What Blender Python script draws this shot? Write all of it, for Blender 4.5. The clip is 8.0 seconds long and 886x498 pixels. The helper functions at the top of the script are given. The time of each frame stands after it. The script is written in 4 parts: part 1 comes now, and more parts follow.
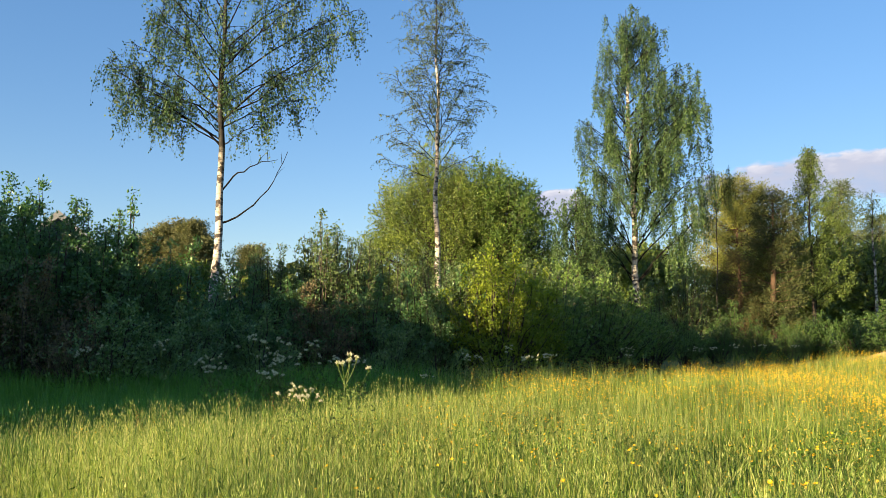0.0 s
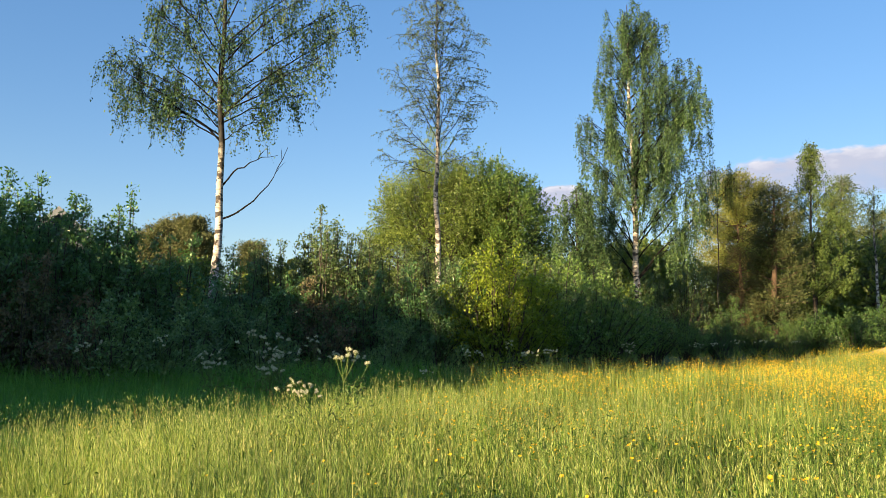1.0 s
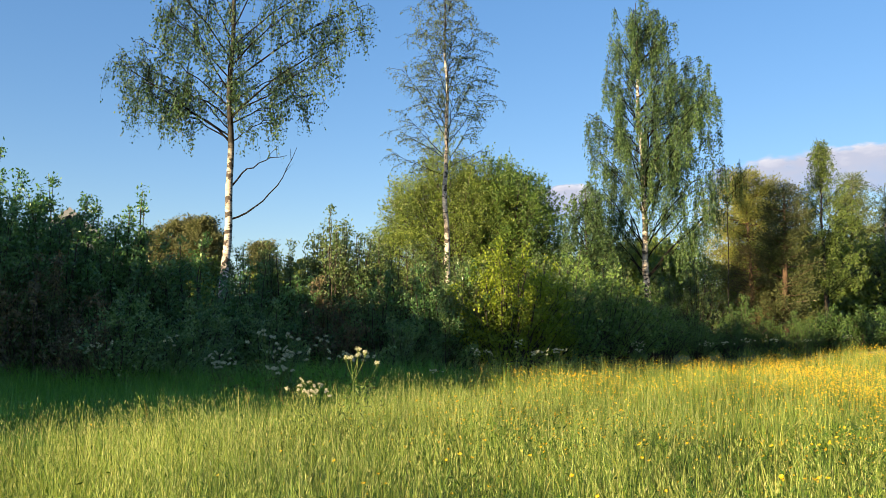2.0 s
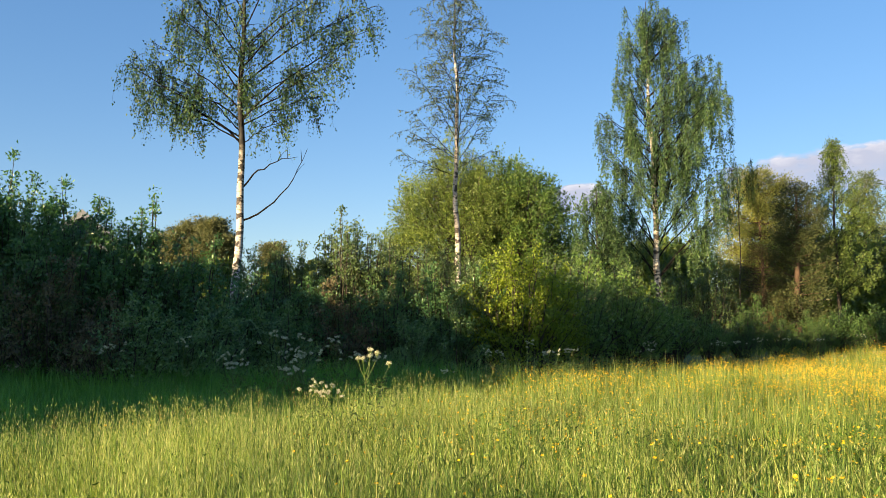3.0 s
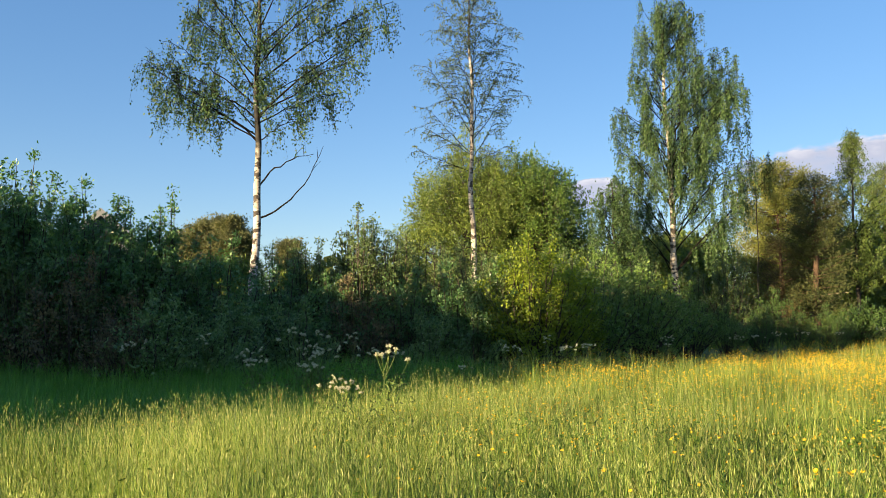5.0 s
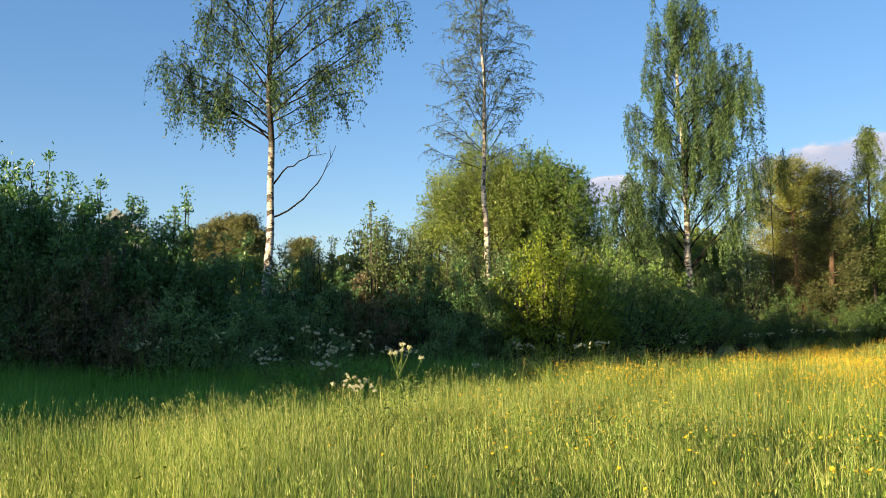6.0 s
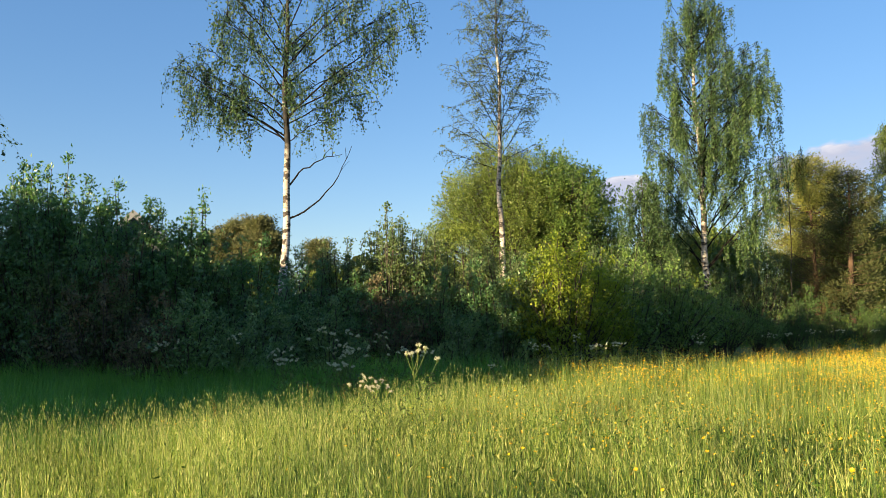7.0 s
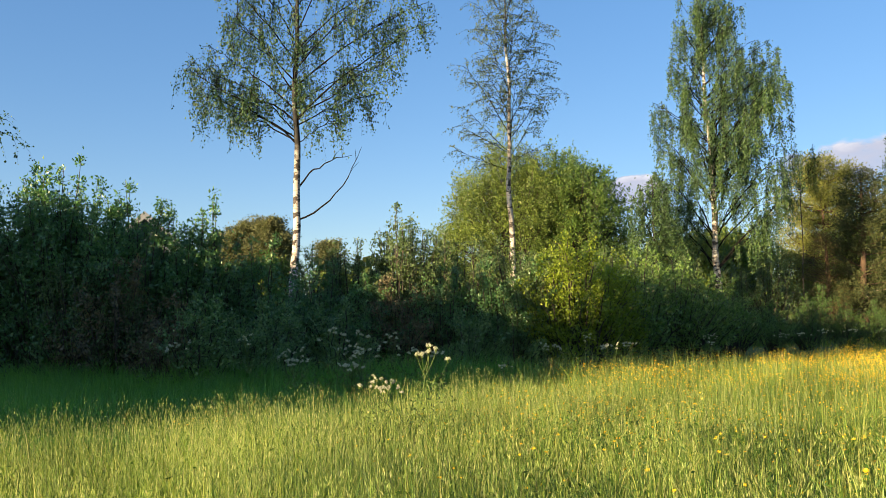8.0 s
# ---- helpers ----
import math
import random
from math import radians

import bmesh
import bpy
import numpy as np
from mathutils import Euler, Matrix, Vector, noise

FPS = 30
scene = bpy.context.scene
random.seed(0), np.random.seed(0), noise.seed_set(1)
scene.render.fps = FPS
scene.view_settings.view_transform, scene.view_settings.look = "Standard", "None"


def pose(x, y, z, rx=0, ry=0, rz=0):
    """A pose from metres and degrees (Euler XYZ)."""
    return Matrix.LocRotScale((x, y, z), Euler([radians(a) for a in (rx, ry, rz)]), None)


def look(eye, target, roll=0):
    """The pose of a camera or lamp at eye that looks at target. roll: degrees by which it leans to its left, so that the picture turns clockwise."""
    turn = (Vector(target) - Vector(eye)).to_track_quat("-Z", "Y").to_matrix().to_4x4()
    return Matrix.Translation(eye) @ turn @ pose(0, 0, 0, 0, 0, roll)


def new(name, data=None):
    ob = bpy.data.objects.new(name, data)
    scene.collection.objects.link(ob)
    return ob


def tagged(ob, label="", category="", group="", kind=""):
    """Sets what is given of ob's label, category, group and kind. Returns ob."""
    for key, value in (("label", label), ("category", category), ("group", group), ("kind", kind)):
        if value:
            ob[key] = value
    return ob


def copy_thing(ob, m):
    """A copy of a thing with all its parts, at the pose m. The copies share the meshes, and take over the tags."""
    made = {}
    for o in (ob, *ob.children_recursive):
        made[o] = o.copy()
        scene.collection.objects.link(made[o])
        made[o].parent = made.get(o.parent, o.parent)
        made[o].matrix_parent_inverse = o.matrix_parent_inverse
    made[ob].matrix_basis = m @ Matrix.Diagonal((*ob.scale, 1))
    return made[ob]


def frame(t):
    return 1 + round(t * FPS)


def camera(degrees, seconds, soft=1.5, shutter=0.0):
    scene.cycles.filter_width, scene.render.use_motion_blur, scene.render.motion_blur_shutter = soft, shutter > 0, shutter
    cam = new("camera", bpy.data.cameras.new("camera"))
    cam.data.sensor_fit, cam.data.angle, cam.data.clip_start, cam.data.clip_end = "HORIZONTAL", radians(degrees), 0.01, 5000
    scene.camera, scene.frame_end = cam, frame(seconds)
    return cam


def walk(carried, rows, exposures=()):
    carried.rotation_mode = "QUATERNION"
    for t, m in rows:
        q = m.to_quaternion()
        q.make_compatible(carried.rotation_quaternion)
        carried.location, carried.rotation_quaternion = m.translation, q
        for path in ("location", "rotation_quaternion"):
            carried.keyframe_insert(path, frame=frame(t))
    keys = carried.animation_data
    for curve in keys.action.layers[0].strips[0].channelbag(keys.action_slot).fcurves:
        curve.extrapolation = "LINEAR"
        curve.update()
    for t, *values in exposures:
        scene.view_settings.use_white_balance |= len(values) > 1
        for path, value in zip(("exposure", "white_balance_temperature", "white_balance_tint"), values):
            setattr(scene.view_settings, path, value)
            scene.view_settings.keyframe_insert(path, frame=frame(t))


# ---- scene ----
cam = camera(56.0, 8.0, soft=0.6)
EYE = 1.5
# seconds, x, y, z, yaw, pitch, roll
PATH = [
    (0.0, 0.0, 0.0, 0.0, 0.0, 5.0, 0.0),
    (0.5, 0.012, 0.024, -0.011, -0.039, 4.869, -0.052),
    (1.0, 0.021, 0.043, -0.012, 0.074, 4.743, 0.02),
    (1.5, 0.022, 0.045, -0.011, 0.357, 4.692, 0.096),
    (3.0, 0.01, 0.025, -0.007, 1.439, 4.714, 0.344),
    (3.5, 0.007, 0.017, -0.005, 1.74, 4.661, 0.451),
    (4.0, -0.009, -0.007, -0.002, 1.957, 4.576, 0.523),
    (5.5, -0.01, -0.017, -0.001, 2.95, 4.364, 0.794),
    (6.0, -0.01, -0.016, -0.002, 3.446, 4.325, 0.87),
    (6.5, -0.013, -0.016, -0.001, 3.984, 4.327, 0.878),
    (7.0, -0.013, -0.021, -0.002, 4.52, 4.387, 0.946),
    (7.5, -0.015, -0.019, -0.003, 4.941, 4.43, 0.994),
    (8.0, -0.014, -0.016, -0.002, 5.218, 4.425, 1.083),
]
walk(cam, [(t, pose(x, y, EYE + z, 90 + p, r, yw)) for t, x, y, z, yw, p, r in PATH],
     exposures=[(0.0, 1.82), (8.0, 1.82)])

# ---- light: a low evening sun from behind the camera's left shoulder, clear sky ----
SUN_EL, SUN_AZ = radians(8.5), radians(224.0)
SUN_DIR = Vector((math.sin(SUN_AZ) * math.cos(SUN_EL), math.cos(SUN_AZ) * math.cos(SUN_EL), math.sin(SUN_EL)))
world = bpy.data.worlds.new("world")
scene.world = world
world.use_nodes = True
sky = world.node_tree.nodes.new("ShaderNodeTexSky")
sky.sky_type, sky.sun_disc = "NISHITA", False
sky.sun_elevation, sky.sun_rotation = radians(12.0), SUN_AZ
sky.air_density, sky.dust_density, sky.ozone_density = 0.9, 0.6, 3.0
back = world.node_tree.nodes["Background"]
back.inputs["Strength"].default_value = 0.102
gam = world.node_tree.nodes.new("ShaderNodeGamma")
gam.inputs["Gamma"].default_value = 0.62
deep = world.node_tree.nodes.new("ShaderNodeHueSaturation")
deep.inputs["Hue"].default_value, deep.inputs["Saturation"].default_value = 0.511, 1.41
world.node_tree.links.new(sky.outputs[0], gam.inputs["Color"])
world.node_tree.links.new(gam.outputs[0], deep.inputs["Color"])
world.node_tree.links.new(deep.outputs[0], back.inputs["Color"])
sun_data = bpy.data.lights.new("sun", "SUN")
sun_data.energy, sun_data.angle, sun_data.color = 5.0, radians(0.55), (1.0, 0.75, 0.42)
sun = new("sun", sun_data)
sun.matrix_world = look(SUN_DIR * 50, (0, 0, 0))

rng = np.random.default_rng(7)


# ---- materials ----
def node_mat(name):
    m = bpy.data.materials.new(name)
    m.use_nodes = True
    nt = m.node_tree
    return m, nt, nt.nodes["Principled BSDF"], nt.nodes["Material Output"]


def ramp(nt, stops, fac):
    r = nt.nodes.new("ShaderNodeValToRGB")
    els = r.color_ramp.elements
    while len(els) < len(stops):
        els.new(0.5)
    for e, (p, c) in zip(els, stops):
        e.position, e.color = p, (*c, 1)
    nt.links.new(fac, r.inputs[0])
    return r.outputs[0]


def noise_node(nt, scale, detail=3.0, stretch=(1, 1, 1)):
    co = nt.nodes.new("ShaderNodeTexCoord")
    mp = nt.nodes.new("ShaderNodeMapping")
    mp.inputs["Scale"].default_value = stretch
    nt.links.new(co.outputs["Object"], mp.inputs["Vector"])
    n = nt.nodes.new("ShaderNodeTexNoise")
    n.inputs["Scale"].default_value, n.inputs["Detail"].default_value = scale, detail
    nt.links.new(mp.outputs[0], n.inputs["Vector"])
    return n.outputs[0]


def mix_col(nt, a, b, fac, mode="MIX"):
    m = nt.nodes.new("ShaderNodeMix")
    m.data_type, m.blend_type = "RGBA", mode
    for sock, v in ((m.inputs[0], fac), (m.inputs[6], a), (m.inputs[7], b)):
        if isinstance(v, (int, float)):
            sock.default_value = v
        elif isinstance(v, tuple):
            sock.default_value = (*v, 1)
        else:
            nt.links.new(v, sock)
    return m.outputs[2]


def leaf_mat(name, cols, trans=0.35, rough=0.5, patch=0.9, spec=0.3, glow=1.25, dark=(0.62, 0.66, 0.6)):
    """Leaves: a colour for each leaf, large patches of change, and light that comes through."""
    m, nt, b, out = node_mat(name)
    geo = nt.nodes.new("ShaderNodeNewGeometry")
    n = len(cols)
    c = ramp(nt, [(i / max(n - 1, 1), c) for i, c in enumerate(cols)], geo.outputs["Random Per Island"])
    big = ramp(nt, [(0.3, dark), (0.7, (1.25, 1.2, 1.05))], noise_node(nt, patch, 2.0))
    c = mix_col(nt, c, big, 1.0, "MULTIPLY")
    nt.links.new(c, b.inputs["Base Color"])
    b.inputs["Roughness"].default_value = rough
    b.inputs["Specular IOR Level"].default_value = spec
    t = nt.nodes.new("ShaderNodeBsdfTranslucent")
    tc = mix_col(nt, c, (1.1 * glow, 1.15 * glow, 0.55 * glow), 1.0, "MULTIPLY")
    nt.links.new(tc, t.inputs["Color"])
    mx = nt.nodes.new("ShaderNodeMixShader")
    mx.inputs[0].default_value = trans
    nt.links.new(b.outputs[0], mx.inputs[1])
    nt.links.new(t.outputs[0], mx.inputs[2])
    nt.links.new(mx.outputs[0], out.inputs["Surface"])
    return m


def surface_mat(name, stops, scale, rough=0.85, spec=0.3, bump=0.3, stretch=(1, 1, 1), detail=6.0, fine=9.0):
    m, nt, b, out = node_mat(name)
    n1 = noise_node(nt, scale, detail, stretch)
    n2 = noise_node(nt, scale * fine, 4.0, stretch)
    c = ramp(nt, stops, n1)
    c = mix_col(nt, c, ramp(nt, [(0.25, (0.65, 0.65, 0.65)), (0.75, (1.2, 1.2, 1.2))], n2), 0.8, "MULTIPLY")
    nt.links.new(c, b.inputs["Base Color"])
    b.inputs["Roughness"].default_value = rough
    b.inputs["Specular IOR Level"].default_value = spec
    bp = nt.nodes.new("ShaderNodeBump")
    bp.inputs["Strength"].default_value, bp.inputs["Distance"].default_value = bump, 0.02
    nt.links.new(n2, bp.inputs["Height"])
    nt.links.new(bp.outputs[0], b.inputs["Normal"])
    return m


def birch_bark_mat(dark_from, cut=0.515, tone=1.0):
    """White papery bark with dark cross bands, and black cracked plates in places."""
    m, nt, b, out = node_mat("birch_bark")
    shades = [tuple(tone * c for c in k) for k in ((0.34, 0.29, 0.24), (0.56, 0.50, 0.43), (0.70, 0.65, 0.57))]
    white = ramp(nt, list(zip((0.3, 0.55, 0.8), shades)), noise_node(nt, 2.2, 5.0, (1, 1, 0.6)))
    bands = ramp(nt, [(cut, (0, 0, 0)), (cut + 0.04, (1, 1, 1))], noise_node(nt, 1.7, 3.0, (3.0, 3.0, 4.6)))
    fine = ramp(nt, [(0.54, (0, 0, 0)), (0.62, (1, 1, 1))], noise_node(nt, 6.0, 2.0, (0.8, 0.8, 4.0)))
    c = mix_col(nt, white, (0.05, 0.042, 0.036), bands)
    c = mix_col(nt, c, (0.12, 0.10, 0.085), mix_col(nt, (0, 0, 0), fine, 0.6))
    sep = nt.nodes.new("ShaderNodeSeparateXYZ")
    co = nt.nodes.new("ShaderNodeTexCoord")
    nt.links.new(co.outputs["Object"], sep.inputs[0])
    rng_node = nt.nodes.new("ShaderNodeMapRange")
    rng_node.inputs["From Min"].default_value, rng_node.inputs["From Max"].default_value = dark_from, dark_from + 1.2
    nt.links.new(sep.outputs["Z"], rng_node.inputs["Value"])
    young = ramp(nt, [(0.38, (0.014, 0.0135, 0.013)), (0.62, (0.036, 0.034, 0.032)), (0.74, (0.26, 0.25, 0.24))], noise_node(nt, 3.0, 4.0, (1, 1, 1.5)))
    c = mix_col(nt, c, young, rng_node.outputs[0])
    nt.links.new(c, b.inputs["Base Color"])
    b.inputs["Roughness"].default_value = 0.7
    b.inputs["Specular IOR Level"].default_value = 0.2
    bp = nt.nodes.new("ShaderNodeBump")
    bp.inputs["Strength"].default_value, bp.inputs["Distance"].default_value = 0.5, 0.02
    nt.links.new(noise_node(nt, 9.0, 4.0, (1, 1, 2.5)), bp.inputs["Height"])
    nt.links.new(bp.outputs[0], b.inputs["Normal"])
    return m


M_BARK = birch_bark_mat(5.7)
M_BARK_TALL = birch_bark_mat(12.0, 0.55, 0.9)
M_BARK_OLD = birch_bark_mat(12.5, 0.49, 0.8)
M_TWIG = surface_mat("birch_branch_bark", [(0.3, (0.006, 0.0055, 0.005)), (0.7, (0.017, 0.015, 0.013))], 6.0, spec=0.08)
M_WOOD = surface_mat("shrub_bark", [(0.3, (0.028, 0.023, 0.018)), (0.7, (0.075, 0.06, 0.047))], 8.0, stretch=(1, 1, 0.3))
M_PINEBARK = surface_mat("pine_bark", [(0.3, (0.05, 0.032, 0.022)), (0.7, (0.11, 0.07, 0.045))], 5.0, bump=0.8, stretch=(1, 1, 0.4))
M_DEADWOOD = surface_mat("grey_dead_branch", [(0.3, (0.20, 0.16, 0.12)), (0.7, (0.38, 0.32, 0.25))], 6.0)
M_BIRCH = leaf_mat("birch_leaf", [(0.018, 0.046, 0.018), (0.037, 0.08, 0.027), (0.078, 0.14, 0.04)], 0.3, 0.42, 0.8, 0.45)
M_BIRCH_THIN = leaf_mat("young_birch_leaf", [(0.045, 0.07, 0.032), (0.085, 0.12, 0.056), (0.14, 0.175, 0.085)], 0.35, 0.45, 0.8, 0.4)
M_WEEP = leaf_mat("weeping_birch_leaf", [(0.027, 0.064, 0.026), (0.056, 0.11, 0.04), (0.108, 0.175, 0.06)], 0.33, 0.42, 0.6, 0.45)
M_GOLD = leaf_mat("yellow_green_birch_leaf", [(0.05, 0.09, 0.022), (0.09, 0.14, 0.032), (0.145, 0.20, 0.046)], 0.33, 0.42, 0.8, 0.4)
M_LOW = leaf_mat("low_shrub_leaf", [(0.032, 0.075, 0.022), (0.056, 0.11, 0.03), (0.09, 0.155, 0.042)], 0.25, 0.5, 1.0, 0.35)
M_DOME = leaf_mat("willow_leaf", [(0.07, 0.11, 0.026), (0.12, 0.175, 0.038), (0.18, 0.235, 0.052)], 0.33, 0.42, 0.6, 0.4)
M_ALDER = leaf_mat("alder_leaf", [(0.048, 0.10, 0.024), (0.082, 0.148, 0.032), (0.125, 0.20, 0.045)], 0.33, 0.42, 0.7, 0.4)
M_REDLEAF = leaf_mat("reddish_leaf", [(0.09, 0.085, 0.05), (0.14, 0.115, 0.07), (0.19, 0.16, 0.095)], 0.25, 0.5, 1.0, 0.4)
M_SHRUB = leaf_mat("shrub_leaf", [(0.046, 0.125, 0.044), (0.078, 0.182, 0.06), (0.118, 0.235, 0.072)], 0.3, 0.4, 1.2, 0.75)
M_OLIVE = leaf_mat("olive_shrub_leaf", [(0.06, 0.11, 0.04), (0.095, 0.15, 0.056), (0.14, 0.19, 0.08)], 0.3, 0.45, 1.2, 0.5)
M_WARM = leaf_mat("warm_shrub_leaf", [(0.07, 0.14, 0.034), (0.115, 0.20, 0.047), (0.165, 0.26, 0.064)], 0.3, 0.45, 1.2, 0.5)
M_GREY = leaf_mat("grey_willow_leaf", [(0.078, 0.16, 0.052), (0.12, 0.22, 0.072), (0.18, 0.285, 0.095)], 0.25, 0.4, 1.2, 0.7)
M_YELLOW = leaf_mat("yellow_green_leaf", [(0.115, 0.175, 0.018), (0.175, 0.24, 0.024), (0.235, 0.295, 0.032)], 0.35, 0.45, 1.0, 0.35)
M_NEEDLE = leaf_mat("pine_needle", [(0.11, 0.13, 0.034), (0.165, 0.185, 0.046), (0.225, 0.235, 0.065)], 0.22, 0.55, 0.6, 0.3)
# the shade on the front pine is put into this darker needle colour
M_SHADENEEDLE = leaf_mat("shaded_pine_needle", [(0.034, 0.05, 0.021), (0.055, 0.072, 0.028), (0.095, 0.105, 0.042)], 0.15, 0.6, 0.8, 0.25)
M_RUSTNEEDLE = leaf_mat("rusty_needle", [(0.06, 0.062, 0.028), (0.10, 0.09, 0.04), (0.15, 0.12, 0.055)], 0.15, 0.6, 0.8, 0.25)
M_SPRUCE = leaf_mat("spruce_needle", [(0.05, 0.08, 0.034), (0.085, 0.12, 0.045), (0.14, 0.17, 0.06)], 0.16, 0.55, 0.6, 0.25)
M_FARPINE = leaf_mat("far_pine_needle", [(0.075, 0.095, 0.048), (0.115, 0.13, 0.068), (0.165, 0.16, 0.085)], 0.2, 0.6, 0.5, 0.2)
M_HERB = leaf_mat("herb_leaf", [(0.035, 0.085, 0.012), (0.06, 0.125, 0.016), (0.10, 0.17, 0.024)], 0.3, 0.5, 0.8, 0.35)
M_FAR = leaf_mat("far_leaf", [(0.05, 0.075, 0.022), (0.075, 0.10, 0.03), (0.11, 0.12, 0.04)], 0.25, 0.6, 0.12, 0.2)
M_GRASS = leaf_mat("grass_blade", [(0.06, 0.125, 0.032), (0.115, 0.205, 0.045), (0.195, 0.28, 0.055), (0.27, 0.335, 0.075), (0.43, 0.41, 0.16)], 0.42, 0.45, 0.9, 0.35, 1.25, (0.62, 0.68, 0.58))
M_LUSH = leaf_mat("lush_grass_blade", [(0.085, 0.215, 0.042), (0.13, 0.29, 0.056), (0.185, 0.36, 0.074)], 0.45, 0.45, 0.9, 0.4, 1.2, (0.75, 0.8, 0.75))
M_SEED = leaf_mat("grass_seed_head", [(0.24, 0.34, 0.10), (0.35, 0.43, 0.15), (0.52, 0.51, 0.26)], 0.4, 0.6, 0.9, 0.2)
M_PETAL = leaf_mat("buttercup_petal", [(0.72, 0.41, 0.007), (0.78, 0.49, 0.01), (0.80, 0.57, 0.022)], 0.25, 0.3, 0.9, 0.5, 1.0)
M_WHITE = leaf_mat("white_umbel", [(0.50, 0.51, 0.42), (0.66, 0.66, 0.58), (0.58, 0.58, 0.46)], 0.3, 0.6, 0.9, 0.2, 0.9)
M_STALK = leaf_mat("green_stalk", [(0.10, 0.16, 0.04), (0.14, 0.19, 0.05)], 0.15, 0.5, 2.0, 0.3)
M_RUST = leaf_mat("rusty_seed", [(0.20, 0.10, 0.04), (0.30, 0.15, 0.06), (0.36, 0.22, 0.09)], 0.25, 0.6, 2.0, 0.2)
M_GROUND = surface_mat("meadow_soil", [(0.35, (0.06, 0.10, 0.028)), (0.55, (0.09, 0.14, 0.038)), (0.75, (0.13, 0.15, 0.05))], 0.35, bump=0.6, fine=14.0)
M_SAND = surface_mat("dry_sand", [(0.3, (0.38, 0.30, 0.17)), (0.7, (0.58, 0.48, 0.30))], 1.6, bump=0.5)
M_HOUSE = surface_mat("grey_boards", [(0.3, (0.10, 0.12, 0.145)), (0.7, (0.15, 0.17, 0.195))], 2.0, stretch=(6, 6, 0.4))
M_TRIM = surface_mat("weathered_trim", [(0.3, (0.17, 0.185, 0.205)), (0.7, (0.23, 0.245, 0.265))], 2.0, bump=0.1)
M_ROOF = surface_mat("grey_roof", [(0.3, (0.10, 0.125, 0.16)), (0.7, (0.16, 0.19, 0.23))], 2.5)


# ---- building tools ----
class Buf:
    """Collects triangles for one mesh."""

    def __init__(self):
        self.v, self.t, self.n = [], [], 0

    def add(self, v, t):
        self.v.append(np.asarray(v, np.float32).reshape(-1, 3))
        self.t.append(np.asarray(t, np.int64).reshape(-1, 3) + self.n)
        self.n += len(self.v[-1])

    def mesh(self, name, mat, smooth=False):
        v, t = np.concatenate(self.v), np.concatenate(self.t).astype(np.int32)
        me = bpy.data.meshes.new(name)
        me.vertices.add(len(v))
        me.vertices.foreach_set("co", v.ravel())
        me.loops.add(t.size)
        me.loops.foreach_set("vertex_index", t.ravel())
        me.polygons.add(len(t))
        me.polygons.foreach_set("loop_start", np.arange(len(t), dtype=np.int32) * 3)
        me.polygons.foreach_set("use_smooth", np.full(len(t), smooth))
        me.update()
        me.validate()
        me.materials.append(mat)
        return me


def thing(name, m, label, category, group="", kind=""):
    ob = new(name)
    ob.matrix_basis = m
    return tagged(ob, label, category, group, kind)


def piece(name, buf, mat, parent, label="", smooth=False):
    ob = new(name, buf.mesh(name, mat, smooth))
    ob.parent = parent
    if label:
        tagged(ob, label)
    return ob


def unit(a):
    return a / np.maximum(np.linalg.norm(a, axis=-1, keepdims=True), 1e-9)


def tube(buf, pts, radii, sides=5):
    pts, radii = np.asarray(pts, float), np.asarray(radii, float)
    k = len(pts)
    tan = unit(np.gradient(pts, axis=0))
    ref = np.where(np.abs(tan[:, 2:]) < 0.9, [[0, 0, 1.0]], [[1.0, 0, 0]])
    a = unit(np.cross(tan, ref))
    b = np.cross(tan, a)
    ang = np.arange(sides) * 2 * np.pi / sides
    ring = pts[:, None] + radii[:, None, None] * (np.cos(ang)[None, :, None] * a[:, None] + np.sin(ang)[None, :, None] * b[:, None])
    i, j = np.meshgrid(np.arange(k - 1), np.arange(sides), indexing="ij")
    p, q = i * sides + j, i * sides + (j + 1) % sides
    t = np.concatenate([np.stack([p, q, q + sides], -1).reshape(-1, 3), np.stack([p, q + sides, p + sides], -1).reshape(-1, 3)])
    buf.add(ring.reshape(-1, 3), t)


def leaves(buf, pos, axis, size, r, wide=0.62):
    """Folded diamond leaves at pos along axis."""
    n = len(pos)
    axis = unit(axis)
    side = unit(np.cross(axis, r.normal(size=(n, 3))))
    nor = np.cross(axis, side)
    s = np.asarray(size)[:, None]
    mid = pos + axis * s * 0.45
    v = np.stack([pos, mid + side * s * wide / 2 + nor * s * 0.08, pos + axis * s, mid - side * s * wide / 2 + nor * s * 0.08], 1)
    k = np.arange(n)[:, None] * 4
    buf.add(v, np.concatenate([k + [[0, 1, 2]], k + [[0, 2, 3]]]))


def curve_pts(start, az, el, length, k, droop, r, wob=0.06):
    """A limb's line: leaves at elevation el, bends by droop degrees along its length."""
    pts = [np.array(start, float)]
    step = length / (k - 1)
    for i in range(k - 1):
        e = math.radians(el + droop * (i / (k - 1)))
        a = az + r.normal() * wob * 2
        pts.append(pts[-1] + step * np.array([math.cos(e) * math.cos(a), math.cos(e) * math.sin(a), math.sin(e)]) + r.normal(size=3) * wob * step)
    return np.array(pts)


def along(pts, u):
    u = np.clip(u, 0, 1) * (len(pts) - 1)
    i = np.minimum(u.astype(int), len(pts) - 2)
    f = (u - i)[:, None]
    return pts[i] * (1 - f) + pts[i + 1] * f


